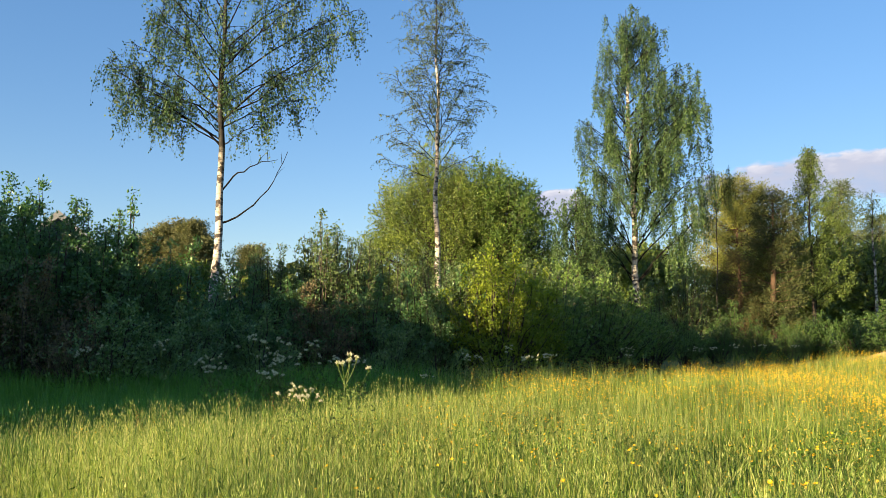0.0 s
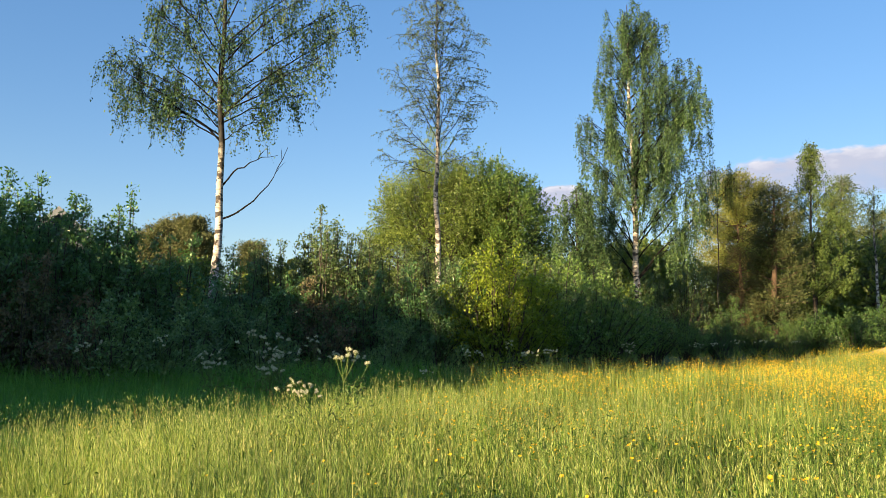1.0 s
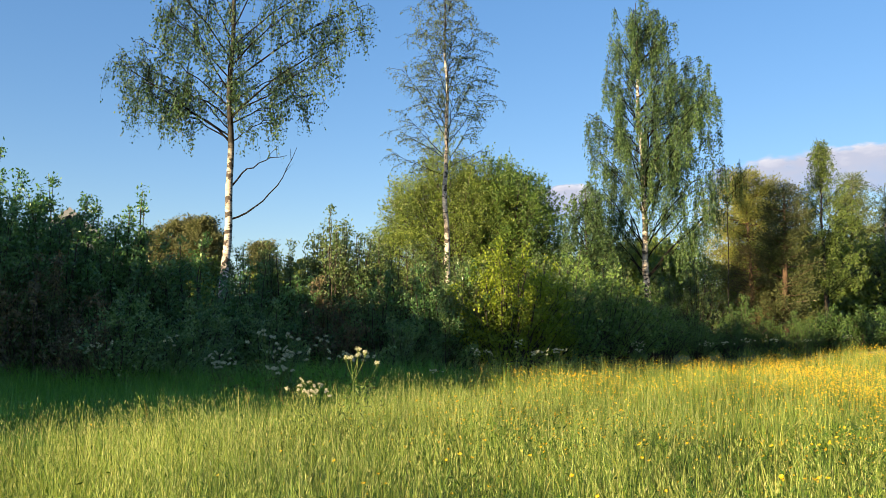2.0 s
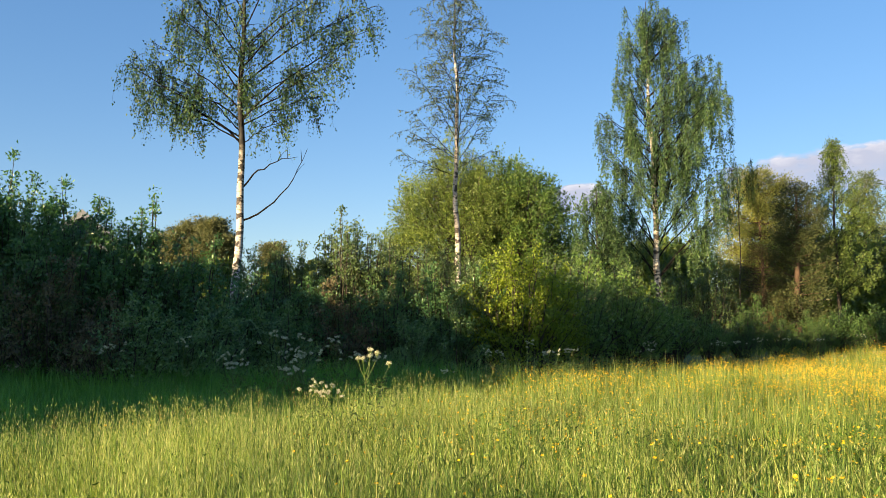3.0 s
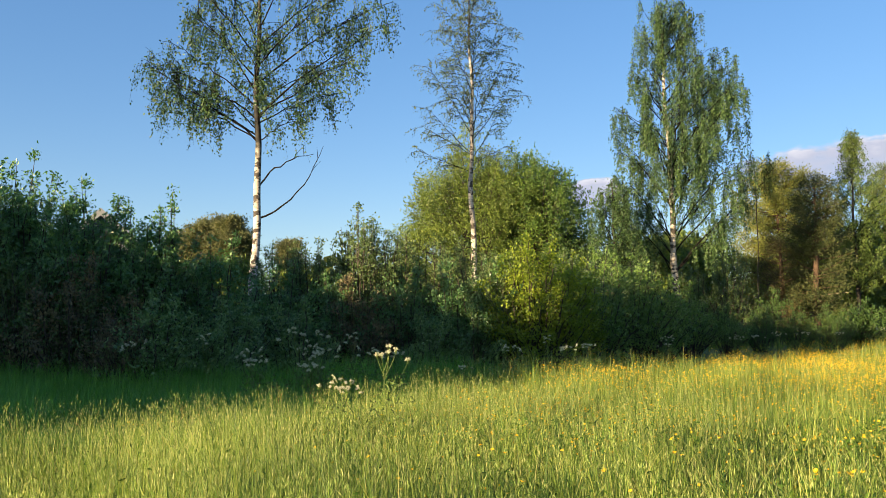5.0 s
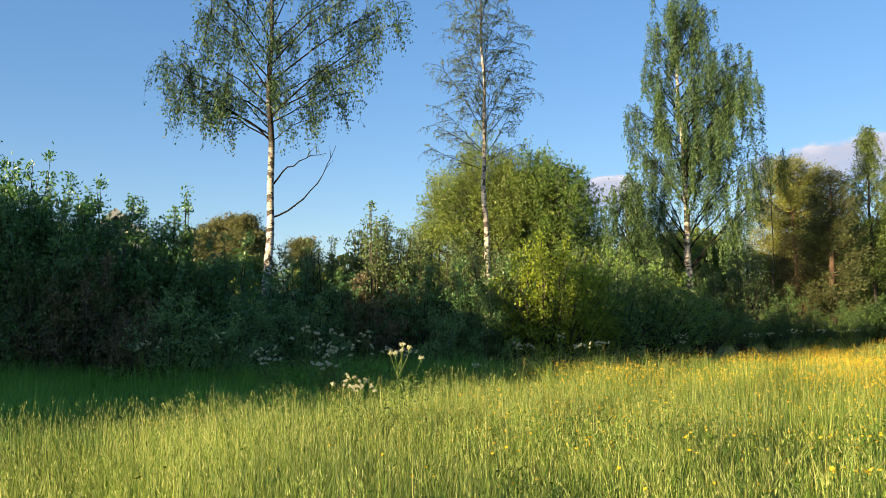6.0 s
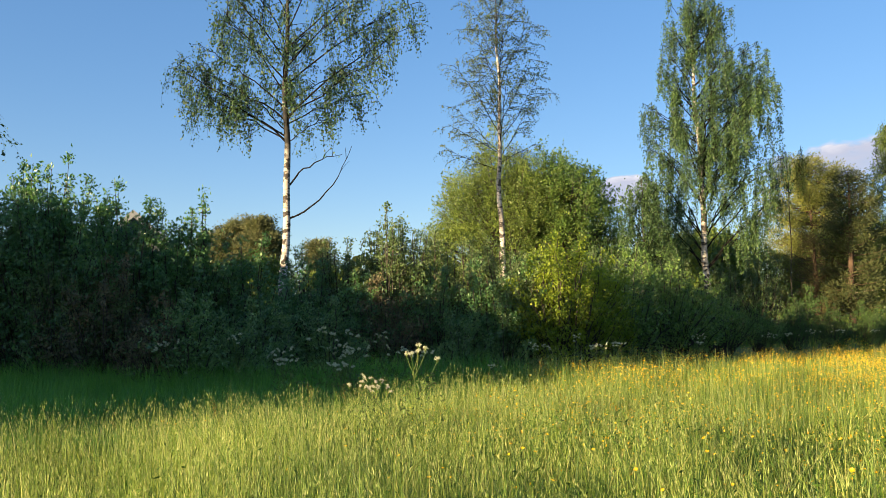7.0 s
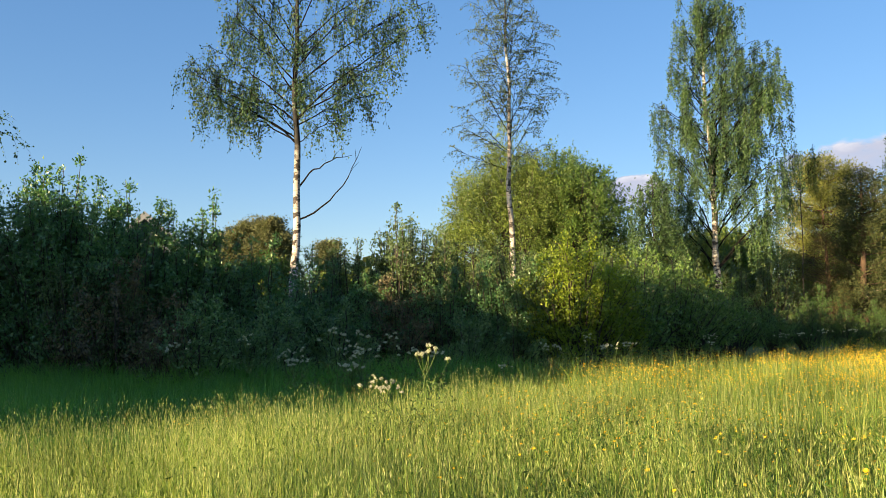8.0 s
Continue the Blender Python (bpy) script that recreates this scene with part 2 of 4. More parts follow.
def birch(label, loc, height, radius, limbs, leaf_m, seed, twigs=3.2, hang=0.6, leaf=0.055, gap=0.05, lean=(0, 0), sub_len=0.34, spread=1.0, bark=None, top_twigs=True, hangs_n=(3, 7), weep=False, stout=0.8):
    """A birch. limbs: height on the trunk, azimuth, elevation, length (metres, degrees)."""
    r = np.random.default_rng(seed)
    tree = thing("birch_tree", pose(*loc), label, "tree", "birches at the meadow edge")
    trunk, wood, crown = Buf(), Buf(), Buf()
    z = np.linspace(-0.1, height, 22)
    wig = 0.05 * np.sin(z * 0.9 + seed) + 0.03 * np.sin(z * 2.1 + seed * 2)
    tp = np.stack([wig + lean[0] * z / height, 0.6 * wig + lean[1] * z / height, z], 1)
    tr = radius * np.clip(1 - z / height, 0.0, 1) ** 0.95 + 0.012
    tr[:2] *= [1.35, 1.08]
    tube(trunk, tp, tr, 12)

    def twig(p, a, e, ln, n_hang):
        q = curve_pts(p, a, e, ln, 5, -35, r, 0.10)
        tube(wood, q, np.linspace(0.010, 0.003, 5) * (1 + ln * 0.4), 3)
        hangs = [q]
        for u in r.uniform(0.25, 1.0, n_hang):
            s = along(q, np.array([u]))[0]
            hl = hang * r.uniform(0.35, 1.25)
            hq = curve_pts(s, a + r.normal() * 1.2, r.uniform(-85, -55) if weep else r.uniform(-50, 0), hl, 4, -30 if weep else -60, r, 0.06)
            tube(wood, hq, [0.004, 0.003, 0.0025, 0.002], 3)
            hangs.append(hq)
        for hq in hangs:
            ln2 = np.linalg.norm(np.diff(hq, axis=0), axis=1).sum()
            n = max(2, int(ln2 / gap))
            p2 = along(hq, r.uniform(0.1, 1.0, n)) + r.normal(size=(n, 3)) * (0.02 if weep else 0.035)
            ax = r.normal(size=(n, 3)) * 0.7 + [0, 0, -0.8]
            leaves(crown, p2, ax, leaf * r.uniform(0.7, 1.25, n), r, 0.72)
        if weep:
            n = int(ln / gap * 0.5) + 2
            leaves(crown, along(q, r.uniform(0.2, 1.0, n)) + r.normal(size=(n, 3)) * [0.11, 0.11, 0.14], r.normal(size=(n, 3)) * 0.7 + [0, 0, -0.8], leaf * r.uniform(0.7, 1.25, n), r, 0.72)

    for hz, az, el, ln in limbs:
        s = np.array([np.interp(hz, z, tp[:, 0]), np.interp(hz, z, tp[:, 1]), hz])
        q = curve_pts(s, math.radians(az), el, ln, 8, r.uniform(-14, 12), r, 0.05)
        r0 = stout * min(0.5 * np.interp(hz, z, tr), 0.007 + 0.0085 * ln)
        lb = Buf()
        tube(lb, q, np.linspace(r0, 0.008 * stout, 8), 6)
        piece("limb", lb, M_TWIG, tree, "", True)
        for u in np.linspace(0.2, 1.0, max(3, int(ln * twigs))):
            p = along(q, np.array([min(1, u + r.normal() * 0.02)]))[0]
            a = math.radians(az) + r.choice([-1, 1]) * r.uniform(0.3, 1.3) * spread
            twig(p, a, r.uniform(-5, 45), max(0.3, ln * sub_len * r.uniform(0.5, 1.2) * (1.15 - 0.55 * u)), int(r.integers(hangs_n[0], hangs_n[1])))
    if top_twigs:
        for hz in np.linspace(height * 0.72, height, 14):
            s = np.array([np.interp(hz, z, tp[:, 0]), np.interp(hz, z, tp[:, 1]), hz])
            twig(s, r.uniform(0, 6.28), r.uniform(20, 60), r.uniform(0.4, 0.8), 3)
    piece("trunk", trunk, bark or M_BARK, tree, "white birch trunk with dark bands", True)
    tagged(piece("twigwork", wood, M_TWIG, tree, "dark thin hanging twigs", True), kind="stuff")
    tagged(piece("crown", crown, leaf_m, tree, "small fresh green birch leaves"), kind="stuff")
    return tree


def bezier(a, c, b, k):
    t = np.linspace(0, 1, k)[:, None]
    return a * (1 - t) ** 2 + 2 * c * t * (1 - t) + b * t * t


def drooping_birch(label, loc, height, radius, limbs, leaf_m, seed, bark, lean=(0.0, 0.0), hang=(0.4, 0.9), leaf=0.065, gap=0.03, fat=0.06, subs=3.4, sub_len=0.8, tassels=4, from_u=0.3, bare=(), sway=0.25, stout=1.0):
    """A birch whose twigs hang in leafy tassels. limbs: height on the trunk, and the tip's x, y, z from the foot."""
    r = np.random.default_rng(seed)
    tree = thing("birch_tree", pose(*loc), label, "tree", "birches at the meadow edge")
    trunk, wood, crown = Buf(), Buf(), Buf()
    z = np.linspace(-0.1, height, 26)
    wig = 0.04 * np.sin(z * 0.9 + seed) + 0.025 * np.sin(z * 2.1 + seed * 2)
    tp = np.stack([wig + lean[0] * z / height, 0.6 * wig + lean[1] * z / height, z], 1)
    tr = radius * np.clip(1 - z / height, 0.0, 1) ** 0.9 + 0.012
    tr[:2] *= [1.35, 1.08]
    tube(trunk, tp, tr, 12)

    def on_trunk(h):
        return np.array([np.interp(h, z, tp[:, 0]), np.interp(h, z, tp[:, 1]), h])

    def tassel(p, out, ln):
        k = 5
        t = np.linspace(0, 1, k)[:, None]
        q = p + out * ln * sway * t + np.array([0, 0, -1.0]) * ln * t ** 1.25 + r.normal(size=(k, 3)) * 0.025 * t
        tube(wood, q, np.linspace(0.0045, 0.002, k), 3)
        n = max(3, int(ln / gap * r.uniform(0.75, 1.2)))
        w = r.uniform(0.02, 1.0, n)
        pos = along(q, w) + r.normal(size=(n, 3)) * [fat, fat, fat * 0.7] * (1.15 - 0.6 * w)[:, None]
        leaves(crown, pos, r.normal(size=(n, 3)) * 0.6 + [0, 0, -0.9], leaf * r.uniform(0.65, 1.25, n), r, 0.74)

    for h0, tx, ty, tz in limbs:
        a, b = on_trunk(h0), np.array([tx, ty, tz], float)
        reach = np.linalg.norm(b - a)
        q = bezier(a, a * 0.5 + b * 0.5 + [0, 0, 0.10 * reach], b, 9)
        q[1:-1] += r.normal(size=(7, 3)) * 0.035
        r0 = stout * min(0.5 * np.interp(h0, z, tr), 0.010 + 0.0085 * reach)
        lb = Buf()
        tube(lb, q, np.linspace(r0, 0.007, 9), 6)
        piece("limb", lb, M_TWIG, tree, "", True)
        ahead = unit(b - a)
        for u in np.linspace(from_u, 1.0, max(3, int(reach * subs))):
            p = along(q, np.array([np.clip(u + r.normal() * 0.03, 0, 1)]))[0]
            d = unit(ahead * 0.7 + r.normal(size=3) * [0.75, 0.75, 0.3] + [0, 0, 0.25])
            ln = sub_len * r.uniform(0.45, 1.25) * (1.2 - 0.45 * u)
            k = bezier(p, p + d * ln * 0.6 + [0, 0, 0.08], p + d * ln - [0, 0, 0.15 * ln], 5)
            tube(wood, k, np.linspace(0.011, 0.004, 5), 4)
            for w in r.uniform(0.15, 1.0, tassels):
                tassel(along(k, np.array([w]))[0], unit(d * [1, 1, 0] + r.normal(size=3) * [0.4, 0.4, 0]), r.uniform(*hang))
    piece("trunk", trunk, bark, tree, "white birch trunk with dark bands", True)
    tagged(piece("twigwork", wood, M_TWIG, tree, "dark thin hanging twigs", True), kind="stuff")
    tagged(piece("crown", crown, leaf_m, tree, "small fresh green birch leaves"), kind="stuff")
    for h0, cx, cz, tx, tz in bare:
        dead = Buf()
        q = bezier(on_trunk(h0), np.array([cx, 0.1, cz]), np.array([tx, 0.2, tz]), 11)
        q[1:-1] += r.normal(size=(9, 3)) * 0.022
        tube(dead, q, np.linspace(0.034, 0.007, 11), 6)
        for u, dx, dz in ((0.72, 0.3, 0.42), (0.88, -0.05, 0.4)):
            p = along(q, np.array([u]))[0]
            tube(dead, bezier(p, p + [dx * 0.3, 0, dz * 0.5], p + [dx, 0.1, dz], 5), np.linspace(0.012, 0.003, 5), 4)
        piece("bare_branch", dead, M_TWIG, tree, "bare dead branch without leaves", True)
    return tree


def crown_limbs(r, n, heights, left, right, deep=0.85, rise=0.9, inner=0.3, clear=0.0):
    """Limb tips spread over an uneven crown: its reach to either side at each height."""
    out = []
    for i in range(n):
        tz = heights[0] + (heights[-1] - heights[0]) * (i + r.uniform(0, 0.9)) / n
        az = math.radians((i * 137.5 + r.uniform(-25, 25)) % 360)
        share = (1 + math.cos(az)) / 2
        if tz < clear and abs(math.cos(az)) < 0.75:
            continue
        reach = np.interp(tz, heights, right) * share + np.interp(tz, heights, left) * (1 - share)
        reach *= r.uniform(0.82, 1.04) if r.uniform() > inner else r.uniform(0.35, 0.75)
        out.append((max(2.0, tz - rise * reach - 0.3), reach * math.cos(az), deep * reach * math.sin(az), tz))
    return out


def limb_fan(r, z0, z1, n, reach, el=(35, 60)):
    """Limbs spread round a trunk; reach: length by share of the way up."""
    out = []
    for i in range(n):
        u = (i + r.uniform(0, 0.8)) / n
        out.append((z0 + (z1 - z0) * u, (i * 137.5 + r.uniform(-25, 25)) % 360, r.uniform(*el), reach(u) * r.uniform(0.75, 1.15)))
    return out


def bush_parts(seed, h, rad, stems, per, leaf, twig_len=0.4, spikes=4, dome=0.45, per_leaves=13, low=0.3, wide=0.55, flat=1.0, reach=0.55):
    """Stems that rise and arch from one base, side twigs, and leaves on them."""
    r = np.random.default_rng(seed)
    wood, crown = Buf(), Buf()
    for i in range(stems + spikes):
        az = r.uniform(0, 6.283)
        u = math.sqrt(r.uniform(0, 1))
        spike = i >= stems
        if spike:
            u *= 0.8
        top = h * (1 - dome * u ** 2) * (r.uniform(1.0, 1.14) if spike else r.uniform(reach, 0.98))
        if r.uniform() < low and not spike:
            u, top = r.uniform(0.75, 1.05), h * r.uniform(0.12, 0.55)
        base = np.array([math.cos(az) * rad * 0.3 * u, math.sin(az) * rad * 0.3 * u, -0.05])
        end = np.array([math.cos(az) * rad * u, math.sin(az) * rad * u * flat, top])
        ctrl = base * 0.6 + end * 0.4 + [0, 0, top * 0.28]
        t = np.linspace(0, 1, 7)[:, None]
        q = base * (1 - t) ** 2 + 2 * ctrl * t * (1 - t) + end * t * t + r.normal(size=(7, 3)) * 0.03
        tube(wood, q, np.linspace(0.018 + 0.004 * h, 0.004, 7), 4)
        k = max(5, int(per * top / h)) if not spike else int(per * 1.1)
        us = r.uniform(0.18 if not spike else 0.35, 1.0, k)
        st = along(q, us)
        d = unit(r.normal(size=(k, 3)) + [0, 0, 0.35] + unit(end) * 0.4)
        ln = twig_len * r.uniform(0.35, 1.2, k) * (1.15 - 0.75 * us if spike else 1.15 - 0.4 * us)
        for s, dd, l1 in zip(st[: k // 3], d, ln):
            tube(wood, [s, s + dd * l1 * 0.55, s + dd * l1 + [0, 0, l1 * 0.1]], [0.005, 0.004, 0.002], 3)
        m = per_leaves
        w = r.uniform(0.1, 1.05, (k, m, 1))
        pos = (st[:, None] + d[:, None] * ln[:, None, None] * w).reshape(-1, 3) + r.normal(size=(k * m, 3)) * 0.05
        pos[:, 2] = np.maximum(pos[:, 2], 0.05)
        ax = np.repeat(d, m, 0) * 0.5 + r.normal(size=(k * m, 3)) * 0.7 + [0, 0, 0.1]
        leaves(crown, pos, ax, leaf * r.uniform(0.65, 1.3, k * m), r, wide)
    return wood, crown


def bush(name, label, category, loc, wood, crown, mat, group="hedge shrubs", rz=0.0, leaf_label="dense small green leaves", wood_mat=None):
    ob = thing(name, pose(*loc, 0, 0, rz), label, category, group)
    tagged(piece("wood", wood, wood_mat or M_WOOD, ob, "thin brown woody stems", True), kind="stuff")
    tagged(piece("foliage", crown, mat, ob, leaf_label), kind="stuff")
    return ob


def again(ob, loc, rz, scale, label=""):
    c = copy_thing(ob, pose(*loc, 0, 0, rz))
    c.scale = scale if isinstance(scale, tuple) else (scale, scale, scale)
    if label:
        tagged(c, label)
    return c


def releaf(ob, mat):
    """Gives a copied shrub another leaf material."""
    for o in ob.children:
        if o.name.startswith("foliage"):
            o.material_slots[0].link = "OBJECT"
            o.material_slots[0].material = mat
    return ob


def conifer(name, label, loc, height, rad, seed, mat, whorls=13, shape=None, start=0.12, needles=46, dead=0, group="conifers", size=0.09, per=9, trunk_r=0.16, dens=9, tuft=0.10, slim=0.26):
    r = np.random.default_rng(seed)
    tree = thing(name, pose(*loc), label, "tree", group)
    trunk, wood, crown = Buf(), Buf(), Buf()
    z = np.linspace(-0.1, height, 14)
    tp = np.stack([0.08 * np.sin(z * 0.7 + seed), 0.05 * np.cos(z * 0.9), z], 1)
    tube(trunk, tp, trunk_r * (1 - z / height).clip(0, 1) ** 0.7 + 0.015, 9)
    for i in range(whorls):
        u = (i + r.uniform(0, 0.6)) / whorls
        hz = height * (start + (1 - start) * u)
        ln = rad * (shape(u) if shape else (1 - u) ** 0.7 + 0.08)
        for j in range(int(r.integers(per - 3, per + 1))):
            az = r.uniform(0, 6.283)
            q = curve_pts([np.interp(hz, z, tp[:, 0]), np.interp(hz, z, tp[:, 1]), hz + r.normal() * 0.12], az, r.uniform(-8, 28), ln * r.uniform(0.65, 1.12), 6, 18, r, 0.07)
            tube(wood, q, np.linspace(0.012 + 0.008 * ln, 0.005, 6), 4)
            k = max(5, int(ln * dens))
            st = along(q, r.uniform(0.15, 1.0, k))
            for s in st:
                d = unit(np.array([math.cos(az), math.sin(az), 0.7]) + r.normal(size=3) * 0.6)
                e = s + d * r.uniform(0.10, 0.32)
                m = needles
                pos = e + r.normal(size=(m, 3)) * [tuft, tuft, tuft * 0.75]
                leaves(crown, pos, d * 0.6 + unit(pos - e) * 0.6 + r.normal(size=(m, 3)) * 0.35, size * r.uniform(0.7, 1.3, m), r, slim)
    piece("trunk", trunk, M_PINEBARK, tree, "reddish brown flaky trunk", True)
    tagged(piece("wood", wood, M_PINEBARK, tree, "brown side branches", True), kind="stuff")
    tagged(piece("crown", crown, mat, tree, "needle foliage in tufts"), kind="stuff")
    for i in range(dead):
        b = Buf()
        tube(b, curve_pts([0, 0, height * r.uniform(0.08, 0.28)], r.uniform(3.2, 6.2), r.uniform(-15, 15), rad * r.uniform(0.6, 1.0), 7, -10, r, 0.09), np.linspace(0.03, 0.008, 7), 5)
        piece("dead_branch", b, M_DEADWOOD, tree, "dry grey bare branch", True)
    return tree


# ---- ground ----
EDGE_X = (-30.0, -12.0, -4.3, -2.5, -0.75, 0.8, 3.0, 6.8, 16.5, 60.0)
EDGE_Y = (-14.0, 1.0, 7.9, 9.7, 13.0, 17.5, 20.6, 23.6, 30.6, 62.0)


def past_edge(x, y):
    """How far a place lies beyond the edge of the flowery meadow, towards the hedge."""
    return y - np.interp(x, EDGE_X, EDGE_Y) + 0.25 * np.sin(1.7 * x + 0.3) + 0.15 * np.sin(4.1 * x)


def step(a, b, v):
    t = np.clip((v - a) / (b - a), 0, 1)
    return t * t * (3 - 2 * t)


def ground_z(x, y):
    """Gently uneven ground, with a shallow ditch between the meadow's edge and the hedge."""
    d = np.hypot(x, y)
    fade = np.clip(1.4 - d / 60, 0, 1)
    ditch = 0.22 * step(0.1, 1.6, past_edge(x, y)) * step(-0.2, 1.8, 16.4 + 0.14 * x - y) * step(-1.0, 1.0, 0.8 - x)
    return fade * (0.05 * np.sin(0.55 * x + 0.4) + 0.05 * np.sin(0.43 * y + 0.2 * x) + 0.02 * np.sin(1.7 * x + 1.1 * y)) - ditch


def on_ground(x, y):
    return float(ground_z(np.array(x), np.array(y)))


SEG = 180
rad_steps = np.concatenate([np.linspace(0.4, 60, 120), 60 * 1.12 ** np.arange(1, 36)])
ga = np.arange(SEG) * 2 * np.pi / SEG
gx, gy = rad_steps[:, None] * np.cos(ga), rad_steps[:, None] * np.sin(ga)
gv = np.concatenate([[[0, 0, 0.0]], np.stack([gx, gy, ground_z(gx, gy)], -1).reshape(-1, 3)])
i, j = np.meshgrid(np.arange(len(rad_steps) - 1), np.arange(SEG), indexing="ij")
p, q = 1 + i * SEG + j, 1 + i * SEG + (j + 1) % SEG
gb = Buf()
gb.add(gv, np.concatenate([np.stack([p, p + SEG, q + SEG], -1).reshape(-1, 3), np.stack([p, q + SEG, q], -1).reshape(-1, 3),
                           np.stack([np.zeros(SEG, int), 1 + np.arange(SEG), 1 + (np.arange(SEG) + 1) % SEG], -1)]))
ground = tagged(new("ground", gb.mesh("ground", M_GROUND, True)), "grassy meadow soil reaching to the horizon", "ground", kind="structure")


# ---- birches ----
r1 = np.random.default_rng(11)
drooping_birch("tall white birch with an open airy crown above the hedge", (-6.86, 25.0, 0), 15.5, 0.14,
               [(6.8, -3.35, -0.4, 9.2), (6.9, -2.9, 0.7, 8.3), (7.0, -2.5, -0.8, 8.2), (7.2, -1.5, 0.9, 8.6), (7.9, -2.6, 0.1, 9.9), (7.5, -3.1, 0.3, 9.4),
                (8.8, -2.2, 0.6, 11.1), (9.4, -1.9, -0.6, 11.9), (8.4, -1.4, -1.2, 10.5), (6.85, 1.6, -0.3, 7.5), (7.4, 2.4, 0.3, 8.3), (7.5, 3.0, -0.5, 9.1),
                (7.6, 4.0, 0.2, 10.4), (8.6, 4.2, 0.5, 11.3), (9.2, 2.5, -0.6, 11.0), (8.0, 2.0, 1.2, 9.4), (9.8, 3.3, 0.4, 12.3), (7.3, 0.5, -1.7, 8.7),
                (7.8, -0.5, 1.9, 9.4), (8.5, 0.5, -1.7, 10.2), (9.0, 0.3, 1.9, 11.0), (10.0, -1.7, 0.4, 12.6), (10.4, 1.7, -0.5, 12.9), (10.8, -1.0, -1.0, 13.2),
                (11.2, 2.2, 0.6, 13.6), (11.8, 0.4, 1.0, 14.2), (12.4, -1.0, 0.2, 14.8), (12.8, 1.0, 0.0, 15.1)],
               M_BIRCH, 3, M_BARK, lean=(0.2, 0), hang=(0.4, 1.2), leaf=0.075, gap=0.042, fat=0.09, subs=3.9, sub_len=0.9, tassels=5, from_u=0.32, stout=0.75,
               bare=((4.45, 1.5, 4.95, 2.1, 6.7), (5.4, 0.6, 6.3, 1.8, 6.45)))
birch("slender young birch with a thin half-bare crown", (-0.25, 34.0, 0), 16.2, 0.135,
      [(7.3, 180, 20, 2.3), (7.6, 0, 30, 1.6), (8.0, 170, 35, 2.4)] + limb_fan(r1, 7.8, 15.2, 32, lambda u: 3.5 * (1 - 0.5 * u), (44, 64)),
      M_BIRCH_THIN, 5, twigs=4.4, hang=0.5, leaf=0.068, gap=0.072, sub_len=0.42, lean=(0.0, 0), bark=M_BARK_TALL, stout=0.55)
drooping_birch("full weeping birch with long hanging green twigs", (7.75, 33.0, 0), 14.2, 0.15,
               [(9.6, 2.1, 0.0, 11.8), (9.2, 2.35, -0.4, 11.2), (9.0, 2.6, 0.4, 10.6), (8.6, 2.75, -0.3, 10.0), (8.2, -2.15, -0.2, 9.4), (8.0, -2.25, 0.3, 8.9),
                (12.3, -1.0, 0.0, 13.5), (12.4, 0.85, 0.2, 13.3)] +
               crown_limbs(r1, 84, (4.9, 5.6, 6.4, 7.2, 8.2, 9.4, 10.6, 11.6, 12.4, 13.2, 14.1), (1.8, 2.7, 2.9, 2.5, 2.35, 2.3, 1.75, 1.45, 1.2, 1.15, 0.7), (2.2, 2.9, 3.2, 3.1, 3.1, 2.95, 2.8, 1.8, 1.5, 1.3, 0.5), clear=6.6),
               M_WEEP, 8, M_BARK_OLD, lean=(-0.35, 0), hang=(0.5, 1.5), leaf=0.075, gap=0.027, fat=0.06, subs=2.6, sub_len=0.7, tassels=4, from_u=0.35, sway=0.12, stout=0.8)
drooping_birch("smaller weeping birch with drooping brownish twigs", (12.2, 37.0, 0), 8.3, 0.015,
               crown_limbs(r1, 10, (7.1, 7.6, 8.1, 8.6), (0.7, 0.9, 0.9, 0.5), (0.9, 1.2, 1.1, 0.5)),
               M_GOLD, 9, M_WOOD, hang=(0.5, 1.2), leaf=0.07, gap=0.06, fat=0.05, subs=2.6, sub_len=0.6, sway=0.12)
birch("small leafy birch behind the hedge", (4.95, 31.0, 0), 6.3, 0.07,
      limb_fan(r1, 1.6, 5.9, 32, lambda u: 1.5 * (1 - u) ** 0.5 + 0.35, (35, 65)),
      M_WEEP, 10, twigs=3.6, hang=0.8, leaf=0.07, gap=0.032, weep=True, bark=M_WOOD)
drooping_birch("yellow-green birch standing among the dark conifers", (17.3, 39.0, 0), 9.7, 0.09,
               crown_limbs(r1, 62, (3.2, 4.6, 6.2, 7.6, 8.6, 9.6), (1.3, 1.55, 1.4, 0.8, 0.35, 0.1), (1.7, 2.05, 1.8, 1.0, 0.35, 0.1), rise=0.7),
               M_GOLD, 12, M_WOOD, hang=(0.2, 0.55), leaf=0.075, gap=0.02, fat=0.10, subs=3.4, sub_len=0.5, tassels=5, from_u=0.3, sway=0.4, stout=0.7)
birch("birch with hanging leafy twigs beside the hedge", (-17.1, 20.5, 0), 13.0, 0.15,
      limb_fan(r1, 4.4, 12.0, 24, lambda u: 3.6 * (1 - u) ** 0.6 + 0.4, (25, 55)),
      M_BIRCH, 15, twigs=3.8, hang=0.7, leaf=0.08, gap=0.06)
birch("pale thin birch at the far end of the meadow", (24.4, 47.0, 0), 8.8, 0.1,
      limb_fan(r1, 2.5, 8.6, 18, lambda u: 2.0 * (1 - u) ** 0.6 + 0.3, (35, 62)),
      M_BIRCH_THIN, 18, twigs=3.0, hang=0.6, leaf=0.09, gap=0.09)


